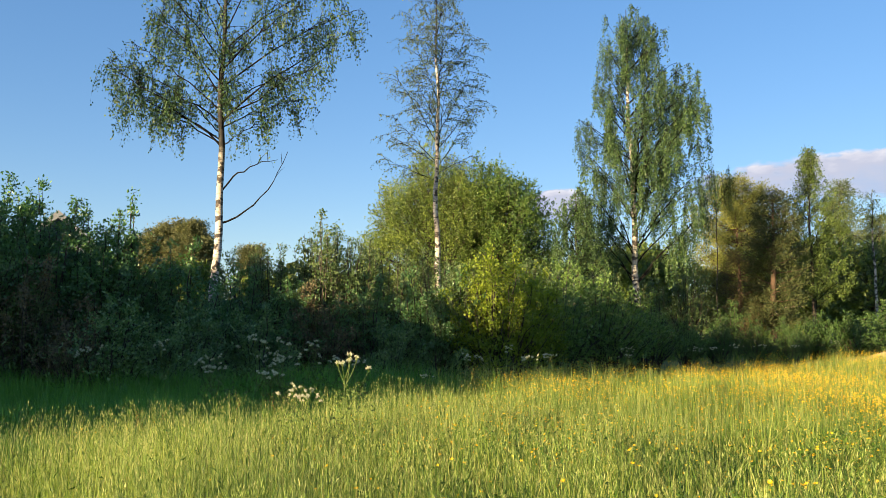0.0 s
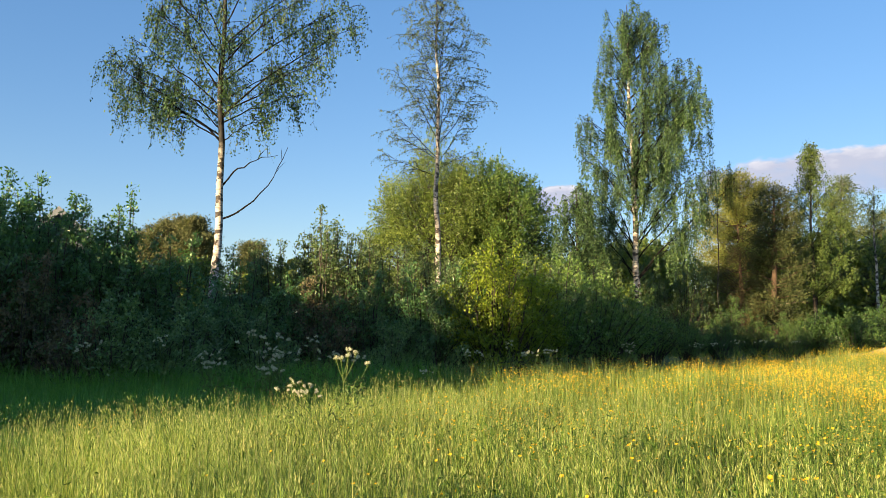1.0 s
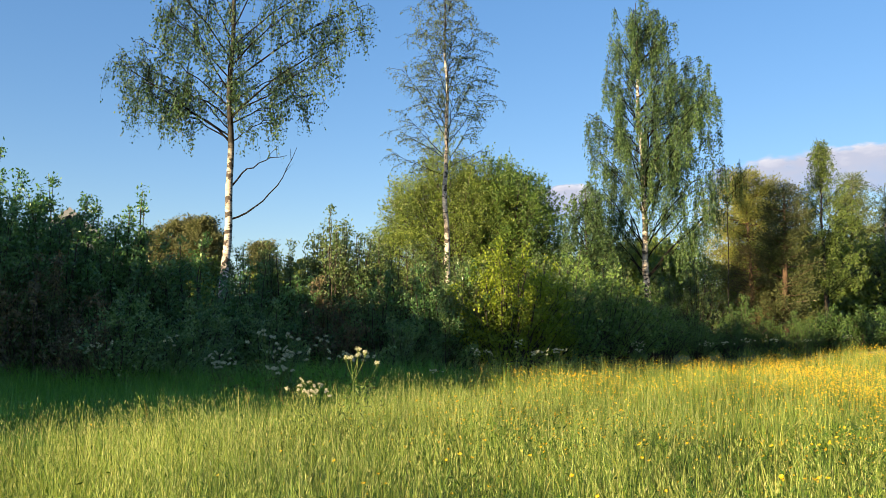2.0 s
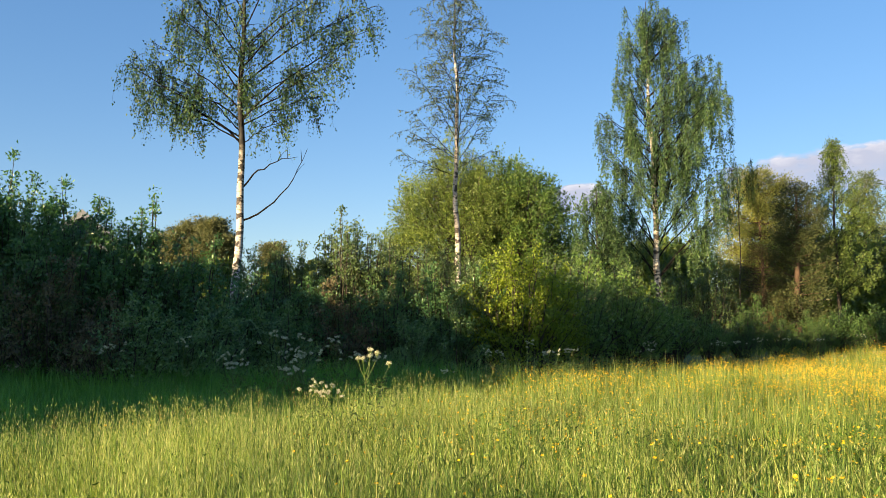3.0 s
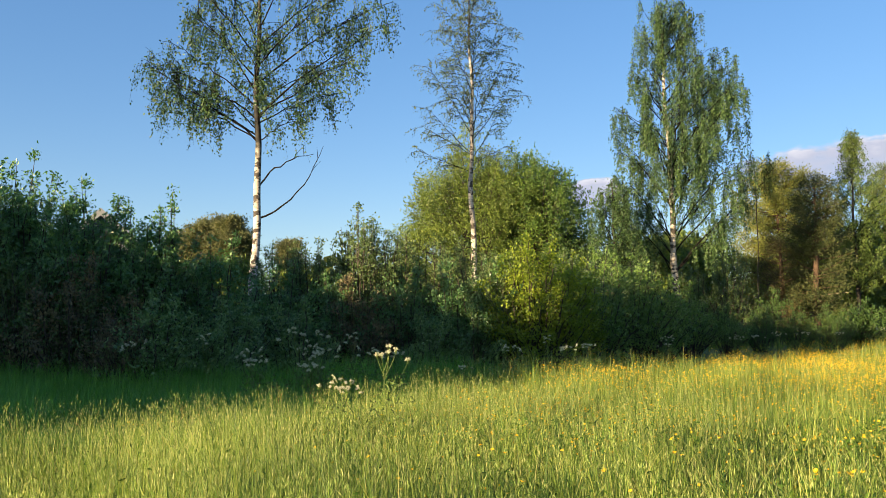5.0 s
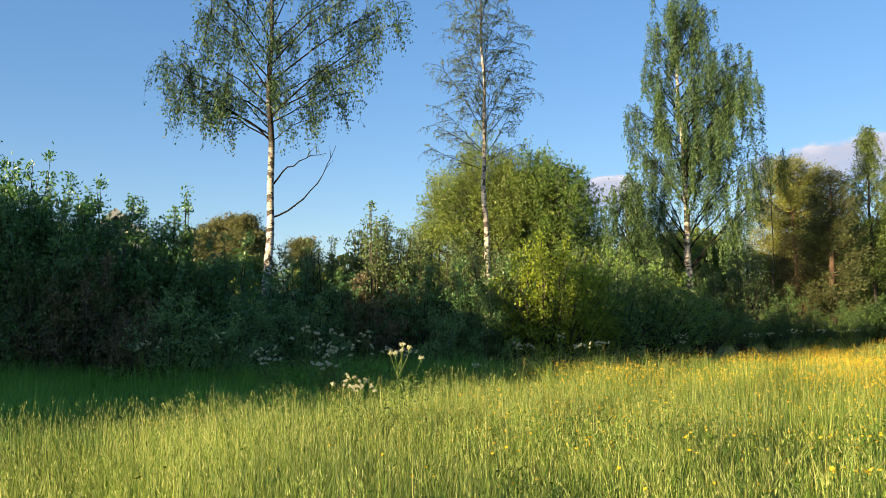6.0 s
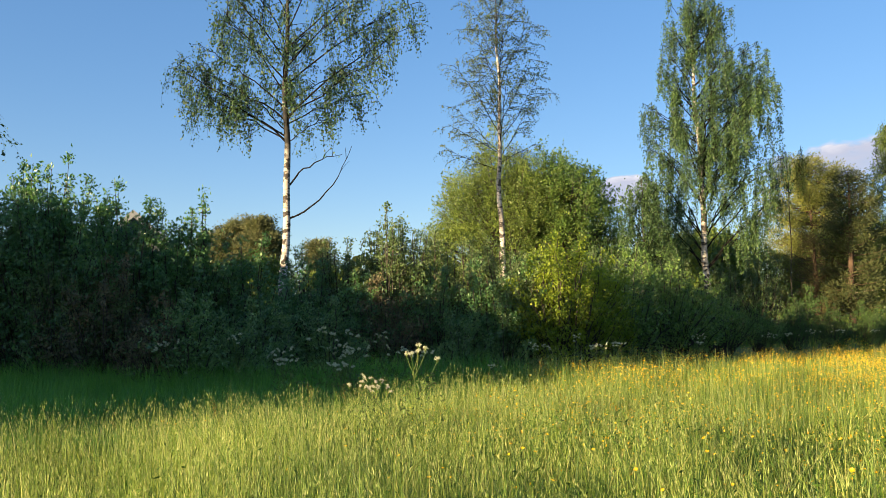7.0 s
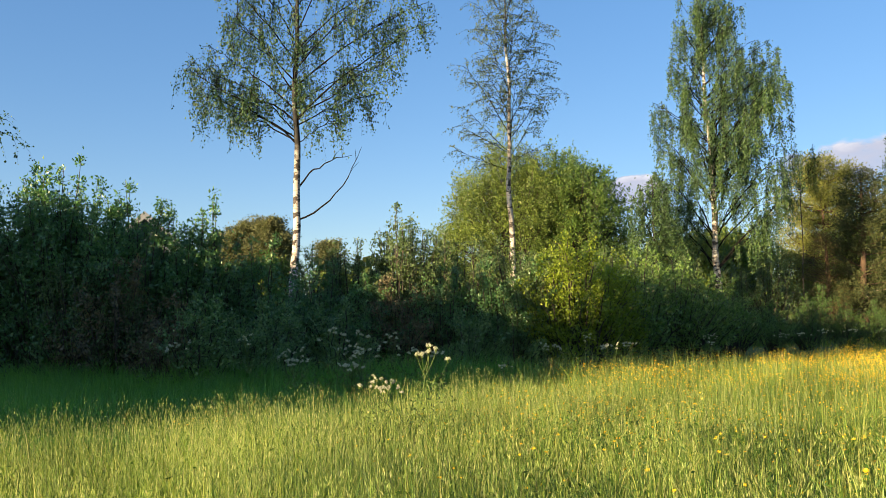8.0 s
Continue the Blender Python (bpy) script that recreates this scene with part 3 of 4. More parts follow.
# ---- round willow behind the slender birch ----
def round_tree(name, label, loc, height, rad, foot, seed, mat, tips, per, leaf, group="deciduous trees", leaf_label="dense green leaves", rag=0.35):
    """A dome of leafy shoots carried by limbs that fan out from a short trunk."""
    r = np.random.default_rng(seed)
    ob = thing(name, pose(*loc), label, "tree", group)
    wood, crown, trunk = Buf(), Buf(), Buf()
    tube(trunk, [(0, 0, -0.1), (0.05, 0, 1.0), (0, 0.1, 2.2), (0.1, 0.1, height * 0.5)], [0.24, 0.2, 0.17, 0.1], 9)
    mid_z = foot + (height - foot) * 0.33
    for kk in range(tips):
        d = unit(r.normal(size=3) + [0, 0, 0.25])
        lump = 1 + 0.10 * math.sin(5 * d[0] + seed) * math.sin(4 * d[1] + 2) + 0.07 * math.sin(9 * d[2] + 7 * d[0])
        f = lump * r.uniform(0.35, 1.0) ** 0.4
        up = (height - mid_z) if d[2] > 0 else (mid_z - foot)
        flat = np.hypot(d[0], d[1])
        end = np.array([d[0] * rad * f, d[1] * rad * f, mid_z + d[2] * up * f])
        base = np.array([0, 0, min(max(0.8, end[2] * 0.35), height * 0.45)])
        ctrl = (base + end) / 2 + [0, 0, 0.12 * height * flat]
        t = np.linspace(0, 1, 6)[:, None]
        q = base * (1 - t) ** 2 + 2 * ctrl * t * (1 - t) + end * t * t
        if kk % 3 == 0:
            tube(wood, q, np.linspace(0.05, 0.008, 6), 4)
        out = unit(end - [0, 0, mid_z * 0.6])
        k = 5
        for c in range(k):
            s = along(q, np.array([r.uniform(0.8, 1.0)]))[0] + r.normal(size=3) * rag * 0.6
            dd = unit(out * 0.6 + r.normal(size=3) * 0.6 + [0, 0, 0.35])
            ln = r.uniform(0.3, 0.9) * (1.0 if r.uniform() < 0.85 else 1.5)
            if c < 2:
                tube(wood, [s - dd * 0.2, s + dd * ln], [0.007, 0.002], 3)
            w = r.uniform(-0.2, 1, (per, 1))
            pos = s + dd * ln * w + r.normal(size=(per, 3)) * 0.12 * (1.15 - w)
            leaves(crown, pos, dd * 0.6 + r.normal(size=(per, 3)) * 0.7, leaf * r.uniform(0.65, 1.3, per), r, 0.5)
    piece("trunk", trunk, M_WOOD, ob, "short dark trunk", True)
    tagged(piece("wood", wood, M_WOOD, ob, "brown limbs and twigs", True), kind="stuff")
    tagged(piece("crown", crown, mat, ob, leaf_label), kind="stuff")
    return ob


round_tree("willow_tree", "large round willow tree with dense sunlit leaves", (0.0, 50.0, 0), 11.7, 5.5, 0.3, 21, M_DOME, 1600, 17, 0.135, rag=0.28)
round_tree("alder_tree", "rounded deep green tree grown into the willow", (3.35, 49.0, 0), 11.1, 3.75, 0.5, 23, M_ALDER, 900, 17, 0.15, leaf_label="deep green glossy leaves", rag=0.3)

# ---- hedge shrubs ----
w, c = bush_parts(31, 4.6, 1.9, 96, 24, 0.085, spikes=14, per_leaves=13, dome=0.28, twig_len=0.6, reach=0.7)
tall = bush("tall_shrub", "tall dark green leafy shrub in shade", "shrub", (-10.0, 17.4, 0), w, c, M_SHRUB)
w, c = bush_parts(32, 3.2, 1.6, 56, 20, 0.085, spikes=6, per_leaves=13, twig_len=0.5)
mid = bush("shrub", "dense dark green shrub in the hedge", "shrub", (-6.0, 19.0, 0), w, c, M_SHRUB)
w, c = bush_parts(33, 3.5, 1.5, 44, 18, 0.075, spikes=14, per_leaves=11, dome=0.4)
olive = bush("olive_shrub", "olive brown shrub with upright leafy shoots", "shrub", (-2.6, 21.3, 0), w, c, M_OLIVE)
w, c = bush_parts(34, 1.9, 1.1, 34, 22, 0.068, spikes=2, per_leaves=13, dome=0.5)
grey = bush("grey_willow_shrub", "low grey-green willow shrub at the hedge foot", "shrub", (-6.3, 15.8, 0), w, c, M_GREY)
w, c = bush_parts(35, 3.5, 1.45, 100, 28, 0.062, spikes=2, per_leaves=16, dome=0.4, low=0.4, wide=0.75)
yellow = bush("yellow_green_shrub", "bright yellow-green sunlit shrub in the hedge", "shrub", (1.35, 20.0, 0), w, c, M_YELLOW, leaf_label="bright yellow-green leaves")

for x, y, rz, s in ((-11.2, 17.5, 80, 1.0), (-8.5, 17.8, 150, 0.9), (-9.4, 17.0, 250, (0.8, 0.8, 0.9)), (-7.4, 18.3, 210, (0.8, 0.8, 0.78)), (-12.6, 16.6, 30, 1.0), (-14.4, 17.0, 260, 1.1), (-16.5, 18.0, 300, 1.1)):
    again(tall, (x, y, 0), rz, s)
for x, y, rz, s in ((-7.6, 18.0, 70, 1.02), (-6.8, 18.7, 300, 1.0), (-4.8, 19.8, 140, 0.85), (-3.4, 20.0, 200, 0.75), (-1.9, 20.2, 20, 0.8), (-0.5, 20.2, 260, 0.82), (0.5, 20.7, 310, 0.85),
                    (3.0, 22.6, 100, 0.95), (4.3, 24.0, 180, 0.95), (5.3, 25.5, 250, 0.88), (6.6, 27.2, 330, 0.75), (-9.9, 16.4, 190, 0.85), (-11.6, 15.9, 10, 0.9)):
    releaf(again(mid, (x, y, 0), rz, s), M_WARM if x > 2.5 else M_SHRUB)
for x, y, rz, s in ((-4.3, 21.0, 90, 0.9), (-1.3, 22.0, 170, 0.95), (-0.1, 22.2, 80, 0.92), (-3.3, 21.8, 250, 1.08), (-5.2, 21.5, 20, 0.9), (-9.3, 19.6, 40, 1.12), (-10.6, 20.0, 130, 1.15), (-8.9, 16.0, 70, 0.72), (-7.9, 16.4, 160, 0.6), (2.9, 24.6, 60, 0.9)):
    again(olive, (x, y, 0), rz, s)
for x, y, rz, s in ((-5.2, 17.2, 100, 0.95), (-4.0, 18.4, 200, 0.95), (-8.4, 16.6, 300, 0.95), (-1.2, 19.0, 50, 0.8), (-5.5, 16.0, 30, 0.8), (-0.1, 19.4, 120, 0.85)):
    again(grey, (x, y, 0), rz, s)
for x, y, rz, s in ((9.9, 30.0, 70, 0.5), (11.4, 30.5, 160, 0.48), (12.8, 31.0, 220, 0.5), (8.4, 28.8, 280, 0.5)):
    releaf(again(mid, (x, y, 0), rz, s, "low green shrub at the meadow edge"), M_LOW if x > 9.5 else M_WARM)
again(yellow, (2.1, 21.2, 0), 120, (0.75, 0.75, 0.86))
releaf(again(yellow, (0.55, 20.4, 0), 220, (0.8, 0.8, 0.9), "olive green sunlit shrub beside the yellow-green one"), M_OLIVE)
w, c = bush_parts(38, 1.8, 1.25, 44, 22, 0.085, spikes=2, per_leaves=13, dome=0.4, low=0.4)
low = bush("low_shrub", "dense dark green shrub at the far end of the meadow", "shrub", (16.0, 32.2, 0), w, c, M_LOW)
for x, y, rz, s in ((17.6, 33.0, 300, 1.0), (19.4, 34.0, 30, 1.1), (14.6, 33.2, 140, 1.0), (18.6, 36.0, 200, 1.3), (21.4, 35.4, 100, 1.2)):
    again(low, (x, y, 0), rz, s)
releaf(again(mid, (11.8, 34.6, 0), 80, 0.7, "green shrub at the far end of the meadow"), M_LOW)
for x, y, rz, s in ((9.3, 36.0, 90, 0.9), (5.2, 35.0, 30, 1.0), (7.0, 37.5, 300, 1.1), (10.6, 36.4, 210, 1.1)):
    again(olive, (x, y, 0), rz, s, "sunlit olive shrub behind the meadow edge")

for x, y, rz, s in ((-8.1, 16.2, 40, 0.82), (-6.9, 15.9, 110, 0.55), (-2.9, 19.9, 260, 0.72)):
    releaf(again(mid, (x, y, 0), rz, s, "reddish brown shrub in the shaded hedge"), M_REDLEAF)

# slim shoots that stand above the hedge
w, c = bush_parts(36, 4.0, 0.34, 5, 16, 0.085, twig_len=0.3, spikes=3, per_leaves=12, low=0.0, dome=0.2)
shoot = bush("sapling", "slim upright sapling rising above the hedge", "sapling", (-6.85, 18.0, 0), w, c, M_SHRUB, "saplings")
w, c = bush_parts(37, 4.0, 0.4, 6, 16, 0.07, twig_len=0.32, spikes=4, per_leaves=12, low=0.0, dome=0.25)
shoot = bush("sapling", "slim olive-leaved sapling rising above the hedge", "sapling", (-3.05, 20.8, 0), w, c, M_OLIVE, "saplings")
for x, y, rz, s in ((-2.75, 21.2, 150, 0.92), (-2.35, 21.2, 240, 0.85), (-4.0, 20.8, 300, 0.8), (-1.9, 21.4, 20, 0.85), (-4.6, 21.0, 80, 0.75), (-3.4, 21.4, 200, 0.85)):
    again(shoot, (x, y, 0), rz, s)

# ---- conifers at the far end ----
rounded = lambda u: 0.12 + 0.95 * math.sin(math.pi * min(1.0, 0.28 + 0.72 * u)) ** 0.6
conifer("pine_tree", "sunlit yellow-green pine beside the dark pine", (20.6, 58.0, 0), 11.3, 4.1, 42, M_NEEDLE, whorls=19, shape=rounded, start=0.10, dead=3, needles=15, size=0.15, per=13, dens=7, tuft=0.18, slim=0.4)
conifer("pine_tree", "bushy pine with shade in its needle colour and brown dead lower branches", (14.9, 37.5, 0), 7.4, 1.4, 41, M_SHADENEEDLE, whorls=15, shape=rounded, start=0.12, dead=5, needles=15, size=0.11, per=11, dens=10, tuft=0.12, slim=0.36)
conifer("pine_tree", "small pine with rusty brown dry needles", (13.7, 38.3, 0), 4.6, 1.2, 46, M_RUSTNEEDLE, whorls=11, shape=rounded, start=0.12, dead=8, needles=15, size=0.10, per=9, dens=8, tuft=0.12)
conifer("spruce_tree", "dark spruce behind the yellow-green birch", (31.2, 65.0, 0), 12.4, 3.4, 43, M_SPRUCE, whorls=27, start=0.06, needles=12, size=0.18, per=10, tuft=0.18, dens=6, slim=0.36)
conifer("spruce_tree", "dark spruce at the far end of the meadow", (34.3, 65.0, 0), 9.8, 3.9, 44, M_SPRUCE, whorls=22, start=0.06, needles=12, size=0.18, per=10, tuft=0.18, dens=6, slim=0.36)
crownish = lambda u: 0.55 + 0.6 * math.sin(3.0 * u)
far_pine = conifer("far_pine", "distant pine with an open reddish crown", (-23.0, 75.0, 0), 10.4, 1.7, 45, M_FARPINE, whorls=12, shape=crownish, start=0.40, needles=22, size=0.20, per=9, group="distant pines", tuft=0.22, slim=0.45)
for x, y, rz, s in ((-25.8, 76.0, 100, 0.98), (-22.2, 76.5, 200, 0.9), (-24.5, 79.0, 300, 1.0), (-28.5, 78.0, 60, 0.9), (-17.0, 74.0, 150, 0.78)):
    again(far_pine, (x, y, 0), rz, s)


back_tree = round_tree("leafy_tree", "small leafy tree at the back of the meadow edge", (8.8, 46.0, 0), 6.0, 2.5, 0.2, 24, M_DOME, 220, 7, 0.27, "background trees")
for x, y, rz, s in ((11.5, 49.0, 60, 1.05), (13.2, 52.0, 130, 1.1), (21.5, 55.0, 200, 1.1), (22.5, 52.0, 280, 1.15), (27.0, 52.0, 20, 1.15), (31.0, 52.0, 90, 1.1), (-5.5, 45.0, 300, 0.72), (-9.5, 44.0, 30, 0.72), (-14.0, 46.0, 80, 0.85)):
    again(back_tree, (x, y, 0), rz, s)

# ---- far woods ----
fw = Buf()
n = 26000
az = rng.uniform(0, 6.283, n)
d = rng.uniform(85, 125, n)
top = 5.5 + 1.6 * np.sin(az * 23) + 1.2 * np.sin(az * 61 + 1)
pos = np.stack([d * np.cos(az), d * np.sin(az), top * rng.uniform(0.02, 1, n) ** 0.8], 1)
leaves(fw, pos, rng.normal(size=(n, 3)) + [0, 0, 0.4], rng.uniform(0.9, 2.0, n), rng, 0.7)
tagged(new("far_woods", fw.mesh("far_woods", M_FAR)), "low line of distant green woods round the meadow", "woods", kind="stuff")


# ---- house gable behind the hedge ----
def house():
    ob = thing("house", pose(-19.0, 41.0, 0, 0, 0, 18), "grey house gable half hidden behind the hedge", "house")
    b = Buf()
    hw, ln, eave, ridge = 2.8, 8.0, 4.3, 6.75
    prof = [(-hw, 0), (hw, 0), (hw, eave), (0, ridge), (-hw, eave)]
    v = [(x, 0, z) for x, z in prof] + [(x, ln, z) for x, z in prof]
    t = [(0, 1, 2), (0, 2, 4), (2, 3, 4), (5, 7, 6), (5, 9, 7), (7, 9, 8)]
    for k in range(5):
        k2 = (k + 1) % 5
        t += [(k, k + 5, k2 + 5), (k, k2 + 5, k2)]
    b.add(v, t)
    piece("wall", b, M_HOUSE, ob, "grey boarded gable wall")
    for sgn in (-1, 1):
        b = Buf()
        slope = (ridge - eave) / hw
        pts = []
        for yy in (-0.45, ln + 0.45):
            for xx, dz in ((0, 0.03), (hw + 0.4, 0.03), (hw + 0.4, 0.2), (0, 0.2)):
                pts.append((sgn * xx, yy, ridge - slope * xx + dz))
        b.add(pts, [(0, 1, 2), (0, 2, 3), (4, 6, 5), (4, 7, 6), (0, 4, 5), (0, 5, 1), (1, 5, 6), (1, 6, 2), (2, 6, 7), (2, 7, 3), (3, 7, 4), (3, 4, 0)])
        piece("roof", b, M_ROOF, ob, "grey pitched roof slope")
        b = Buf()
        pts = []
        for yy in (-0.50, -0.455):
            for xx, dz in ((0, -0.16), (hw + 0.4, -0.16), (hw + 0.4, 0.22), (0, 0.22)):
                pts.append((sgn * xx, yy, ridge - slope * xx + dz))
        b.add(pts, [(0, 1, 2), (0, 2, 3), (4, 6, 5), (4, 7, 6), (0, 4, 5), (0, 5, 1), (1, 5, 6), (1, 6, 2), (2, 6, 7), (2, 7, 3), (3, 7, 4), (3, 4, 0)])
        piece("bargeboard", b, M_TRIM, ob, "weathered grey bargeboard under the gable's edge")


house()

# ---- unseen tree row behind the camera, added to cast the shade ----
w, c = bush_parts(51, 8.4, 2.4, 62, 30, 0.62, twig_len=0.7, spikes=6, dome=0.3, per_leaves=6, low=0.25, wide=0.7)
row = bush("row_tree", "dense leafy tree in an unseen row added to shade the hedge", "tree", (-25.0, -4.0, 0), w, c, M_SHRUB, "tree row")
ALONG = np.array([-math.sin(SUN_AZ), -math.cos(SUN_AZ)])
ACROSS = np.array([-ALONG[1], ALONG[0]])
EDGE = np.array([-1.4, 13.4]) - 29.0 * ALONG
for q, s in ((8.4, 0.93), (11.5, 1.0), (14.6, 1.0), (17.8, 1.08), (21.0, 1.05), (24.5, 1.1), (28.0, 1.1)):
    px, py = EDGE + ACROSS * q
    again(row, (px, py, 0), q * 70, s)
px, py = EDGE + ACROSS * 5.3
row.matrix_basis = pose(px, py, 0) @ Matrix.Diagonal((0.95, 0.95, 0.87, 1))
# crowns placed and sized so that their shade ends along the meadow's edge
for q, behind, size in ((0.75, 0.0, (0.6, 0.6, 1.08)), (0.85, 2.5, (0.6, 0.6, 1.12)), (2.3, 0.0, (0.45, 0.45, 0.8)), (3.9, 1.5, (0.5, 0.5, 0.84)), (1.0, 4.5, (0.5, 0.5, 0.66)), (2.2, 5.0, (0.5, 0.5, 0.68))):
    px, py = EDGE + ACROSS * q - ALONG * behind
    again(row, (px, py, 0), 40 + 90 * q, size)


# ---- clouds far behind the trees ----
def cloud(cx, cz, half_w, half_h, tilt, seed):
    m, nt, b, out = node_mat("cloud_glow")
    co = nt.nodes.new("ShaderNodeTexCoord")
    sep = nt.nodes.new("ShaderNodeSeparateXYZ")
    nt.links.new(co.outputs["Object"], sep.inputs[0])

    def mth(op, a, b2):
        k = nt.nodes.new("ShaderNodeMath")
        k.operation = op
        for s, v in zip(k.inputs, (a, b2)):
            if isinstance(v, (int, float)):
                s.default_value = v
            else:
                nt.links.new(v, s)
        return k.outputs[0]

    xx = mth("POWER", mth("ABSOLUTE", mth("DIVIDE", sep.outputs["X"], half_w), 0), 2.0)
    zn = mth("DIVIDE", sep.outputs["Z"], half_h)
    zz = mth("POWER", mth("ABSOLUTE", zn, 0), 2.0)
    nz = noise_node(nt, 3.2 / half_h, 5.0, (0.35, 1, 1))
    body = mth("ADD", mth("SUBTRACT", 1.0, mth("ADD", xx, zz)), mth("MULTIPLY", mth("SUBTRACT", nz, 0.5), 1.0))
    alpha = ramp(nt, [(0.24, (0, 0, 0)), (0.5, (1, 1, 1))], body)
    # daylight on the cloud is painted: the sheet glows, brighter towards its top
    tone = ramp(nt, [(0.25, (0.34, 0.42, 0.58)), (0.6, (0.42, 0.44, 0.54)), (0.85, (0.64, 0.63, 0.68))], mth("ADD", mth("MULTIPLY", zn, 0.35), mth("ADD", 0.22, mth("MULTIPLY", nz, 0.5))))
    em = nt.nodes.new("ShaderNodeEmission")
    nt.links.new(tone, em.inputs["Color"])
    em.inputs["Strength"].default_value = 0.41
    tr = nt.nodes.new("ShaderNodeBsdfTransparent")
    mx = nt.nodes.new("ShaderNodeMixShader")
    nt.links.new(alpha, mx.inputs[0])
    nt.links.new(tr.outputs[0], mx.inputs[1])
    nt.links.new(em.outputs[0], mx.inputs[2])
    nt.links.new(mx.outputs[0], out.inputs["Surface"])
    b = Buf()
    a, h = half_w * 1.3, half_h * 1.6
    b.add([(-a, 0, -h), (a, 0, -h), (a, 0, h), (-a, 0, h)], [(0, 1, 2), (0, 2, 3)])
    ob = new("cloud_backdrop", b.mesh("cloud_backdrop", m))
    ob.matrix_basis = pose(cx, 900, cz, 0, -tilt, 0)
    tagged(ob, "low grey-lilac cloud bank far behind the trees", "cloud", kind="structure")


cloud(505, 167, 270, 33, 5, 1)
cloud(128, 128, 42, 22, 0, 2)

# ---- sand heap at the far meadow edge ----
b = Buf()
k = 26
u, v = np.meshgrid(np.linspace(-1, 1, k), np.linspace(-1, 1, k), indexing="ij")
hh = np.clip(1 - u ** 2 - v ** 2, 0, 1) * (0.44 + 0.14 * np.sin(5 * u + 1) + 0.1 * np.sin(7 * v) + 0.06 * np.sin(13 * u + 9 * v)) - 0.04
vv = np.stack([u * 3.6, v * 1.1, hh * 0.75], -1).reshape(-1, 3)
i, j = np.meshgrid(np.arange(k - 1), np.arange(k - 1), indexing="ij")
p = i * k + j
b.add(vv, np.concatenate([np.stack([p, p + k, p + k + 1], -1).reshape(-1, 3), np.stack([p, p + k + 1, p + 1], -1).reshape(-1, 3)]))
sand = new("sand_heap", b.mesh("sand_heap", M_SAND, True))
sand.matrix_basis = pose(16.0, 29.6, 0)
tagged(sand, "low heap of pale dry sand on the meadow edge", "sand heap")


# ---- cow parsley ----
def cow_parsley(seed, height):
    r = np.random.default_rng(seed)
    ob = thing("cow_parsley", pose(0, 0, -50), "tall white cow parsley in flower among the grass", "wildflower", "cow parsley plants")
    st = Buf()
    z = np.linspace(0, 1, 7)
    main = np.stack([0.05 * np.sin(z * 2 + seed), 0.04 * z * z, z * height * 0.8], 1)
    main[:, :2] += r.normal(size=2) * 0.16 * z[:, None] ** 1.5
    tube(st, main, np.linspace(0.007, 0.004, 7), 5)
    tips = []
    for kk in range(int(r.integers(6, 10))):
        u = r.uniform(0.45, 1.0)
        s = along(main, np.array([u]))[0]
        q = curve_pts(s, r.uniform(0, 6.28), r.uniform(45, 70), (height - s[2]) * r.uniform(0.75, 1.1), 5, 18, r, 0.06)
        tube(st, q, np.linspace(0.004, 0.002, 5), 4)
        tips.append(q[-1])
    lf = Buf()
    n = 190
    a = r.uniform(0, 6.28, n)
    rr = r.uniform(0.03, 0.25, n)
    leaves(lf, np.stack([rr * np.cos(a), rr * np.sin(a), r.uniform(0.15, 0.7, n) * height], 1), r.normal(size=(n, 3)) + [0, 0, -0.2], r.uniform(0.03, 0.07, n), r, 0.4)
    for tip in tips:
        um = Buf()
        rad = r.uniform(0.017, 0.032)
        tilt = r.normal(size=2) * 0.45
        for kk in range(11):
            a, d = r.uniform(0, 6.28), rad * math.sqrt(r.uniform(0, 1))
            c0 = tip + [d * math.cos(a), d * math.sin(a), 0.03 - 11 * d * d + d * (tilt[0] * math.cos(a) + tilt[1] * math.sin(a))]
            tube(st, [tip - [0, 0, 0.02], c0 - [0, 0, 0.005]], [0.0012, 0.001], 3)
            m = 12
            leaves(um, c0 + r.normal(size=(m, 3)) * 0.006, r.normal(size=(m, 3)) + [0, 0, 0.5], r.uniform(0.007, 0.013, m), r, 0.8)
        tagged(piece("umbel", um, M_WHITE, ob, "flat white flower umbel"), kind="stuff")
    piece("stem", st, M_STALK, ob, "branched green stem", True)
    tagged(piece("foliage", lf, M_STALK, ob, "ferny green leaves"), kind="stuff")
    return ob


parsley = [cow_parsley(61, 1.05), cow_parsley(62, 0.9), cow_parsley(63, 0.78)]
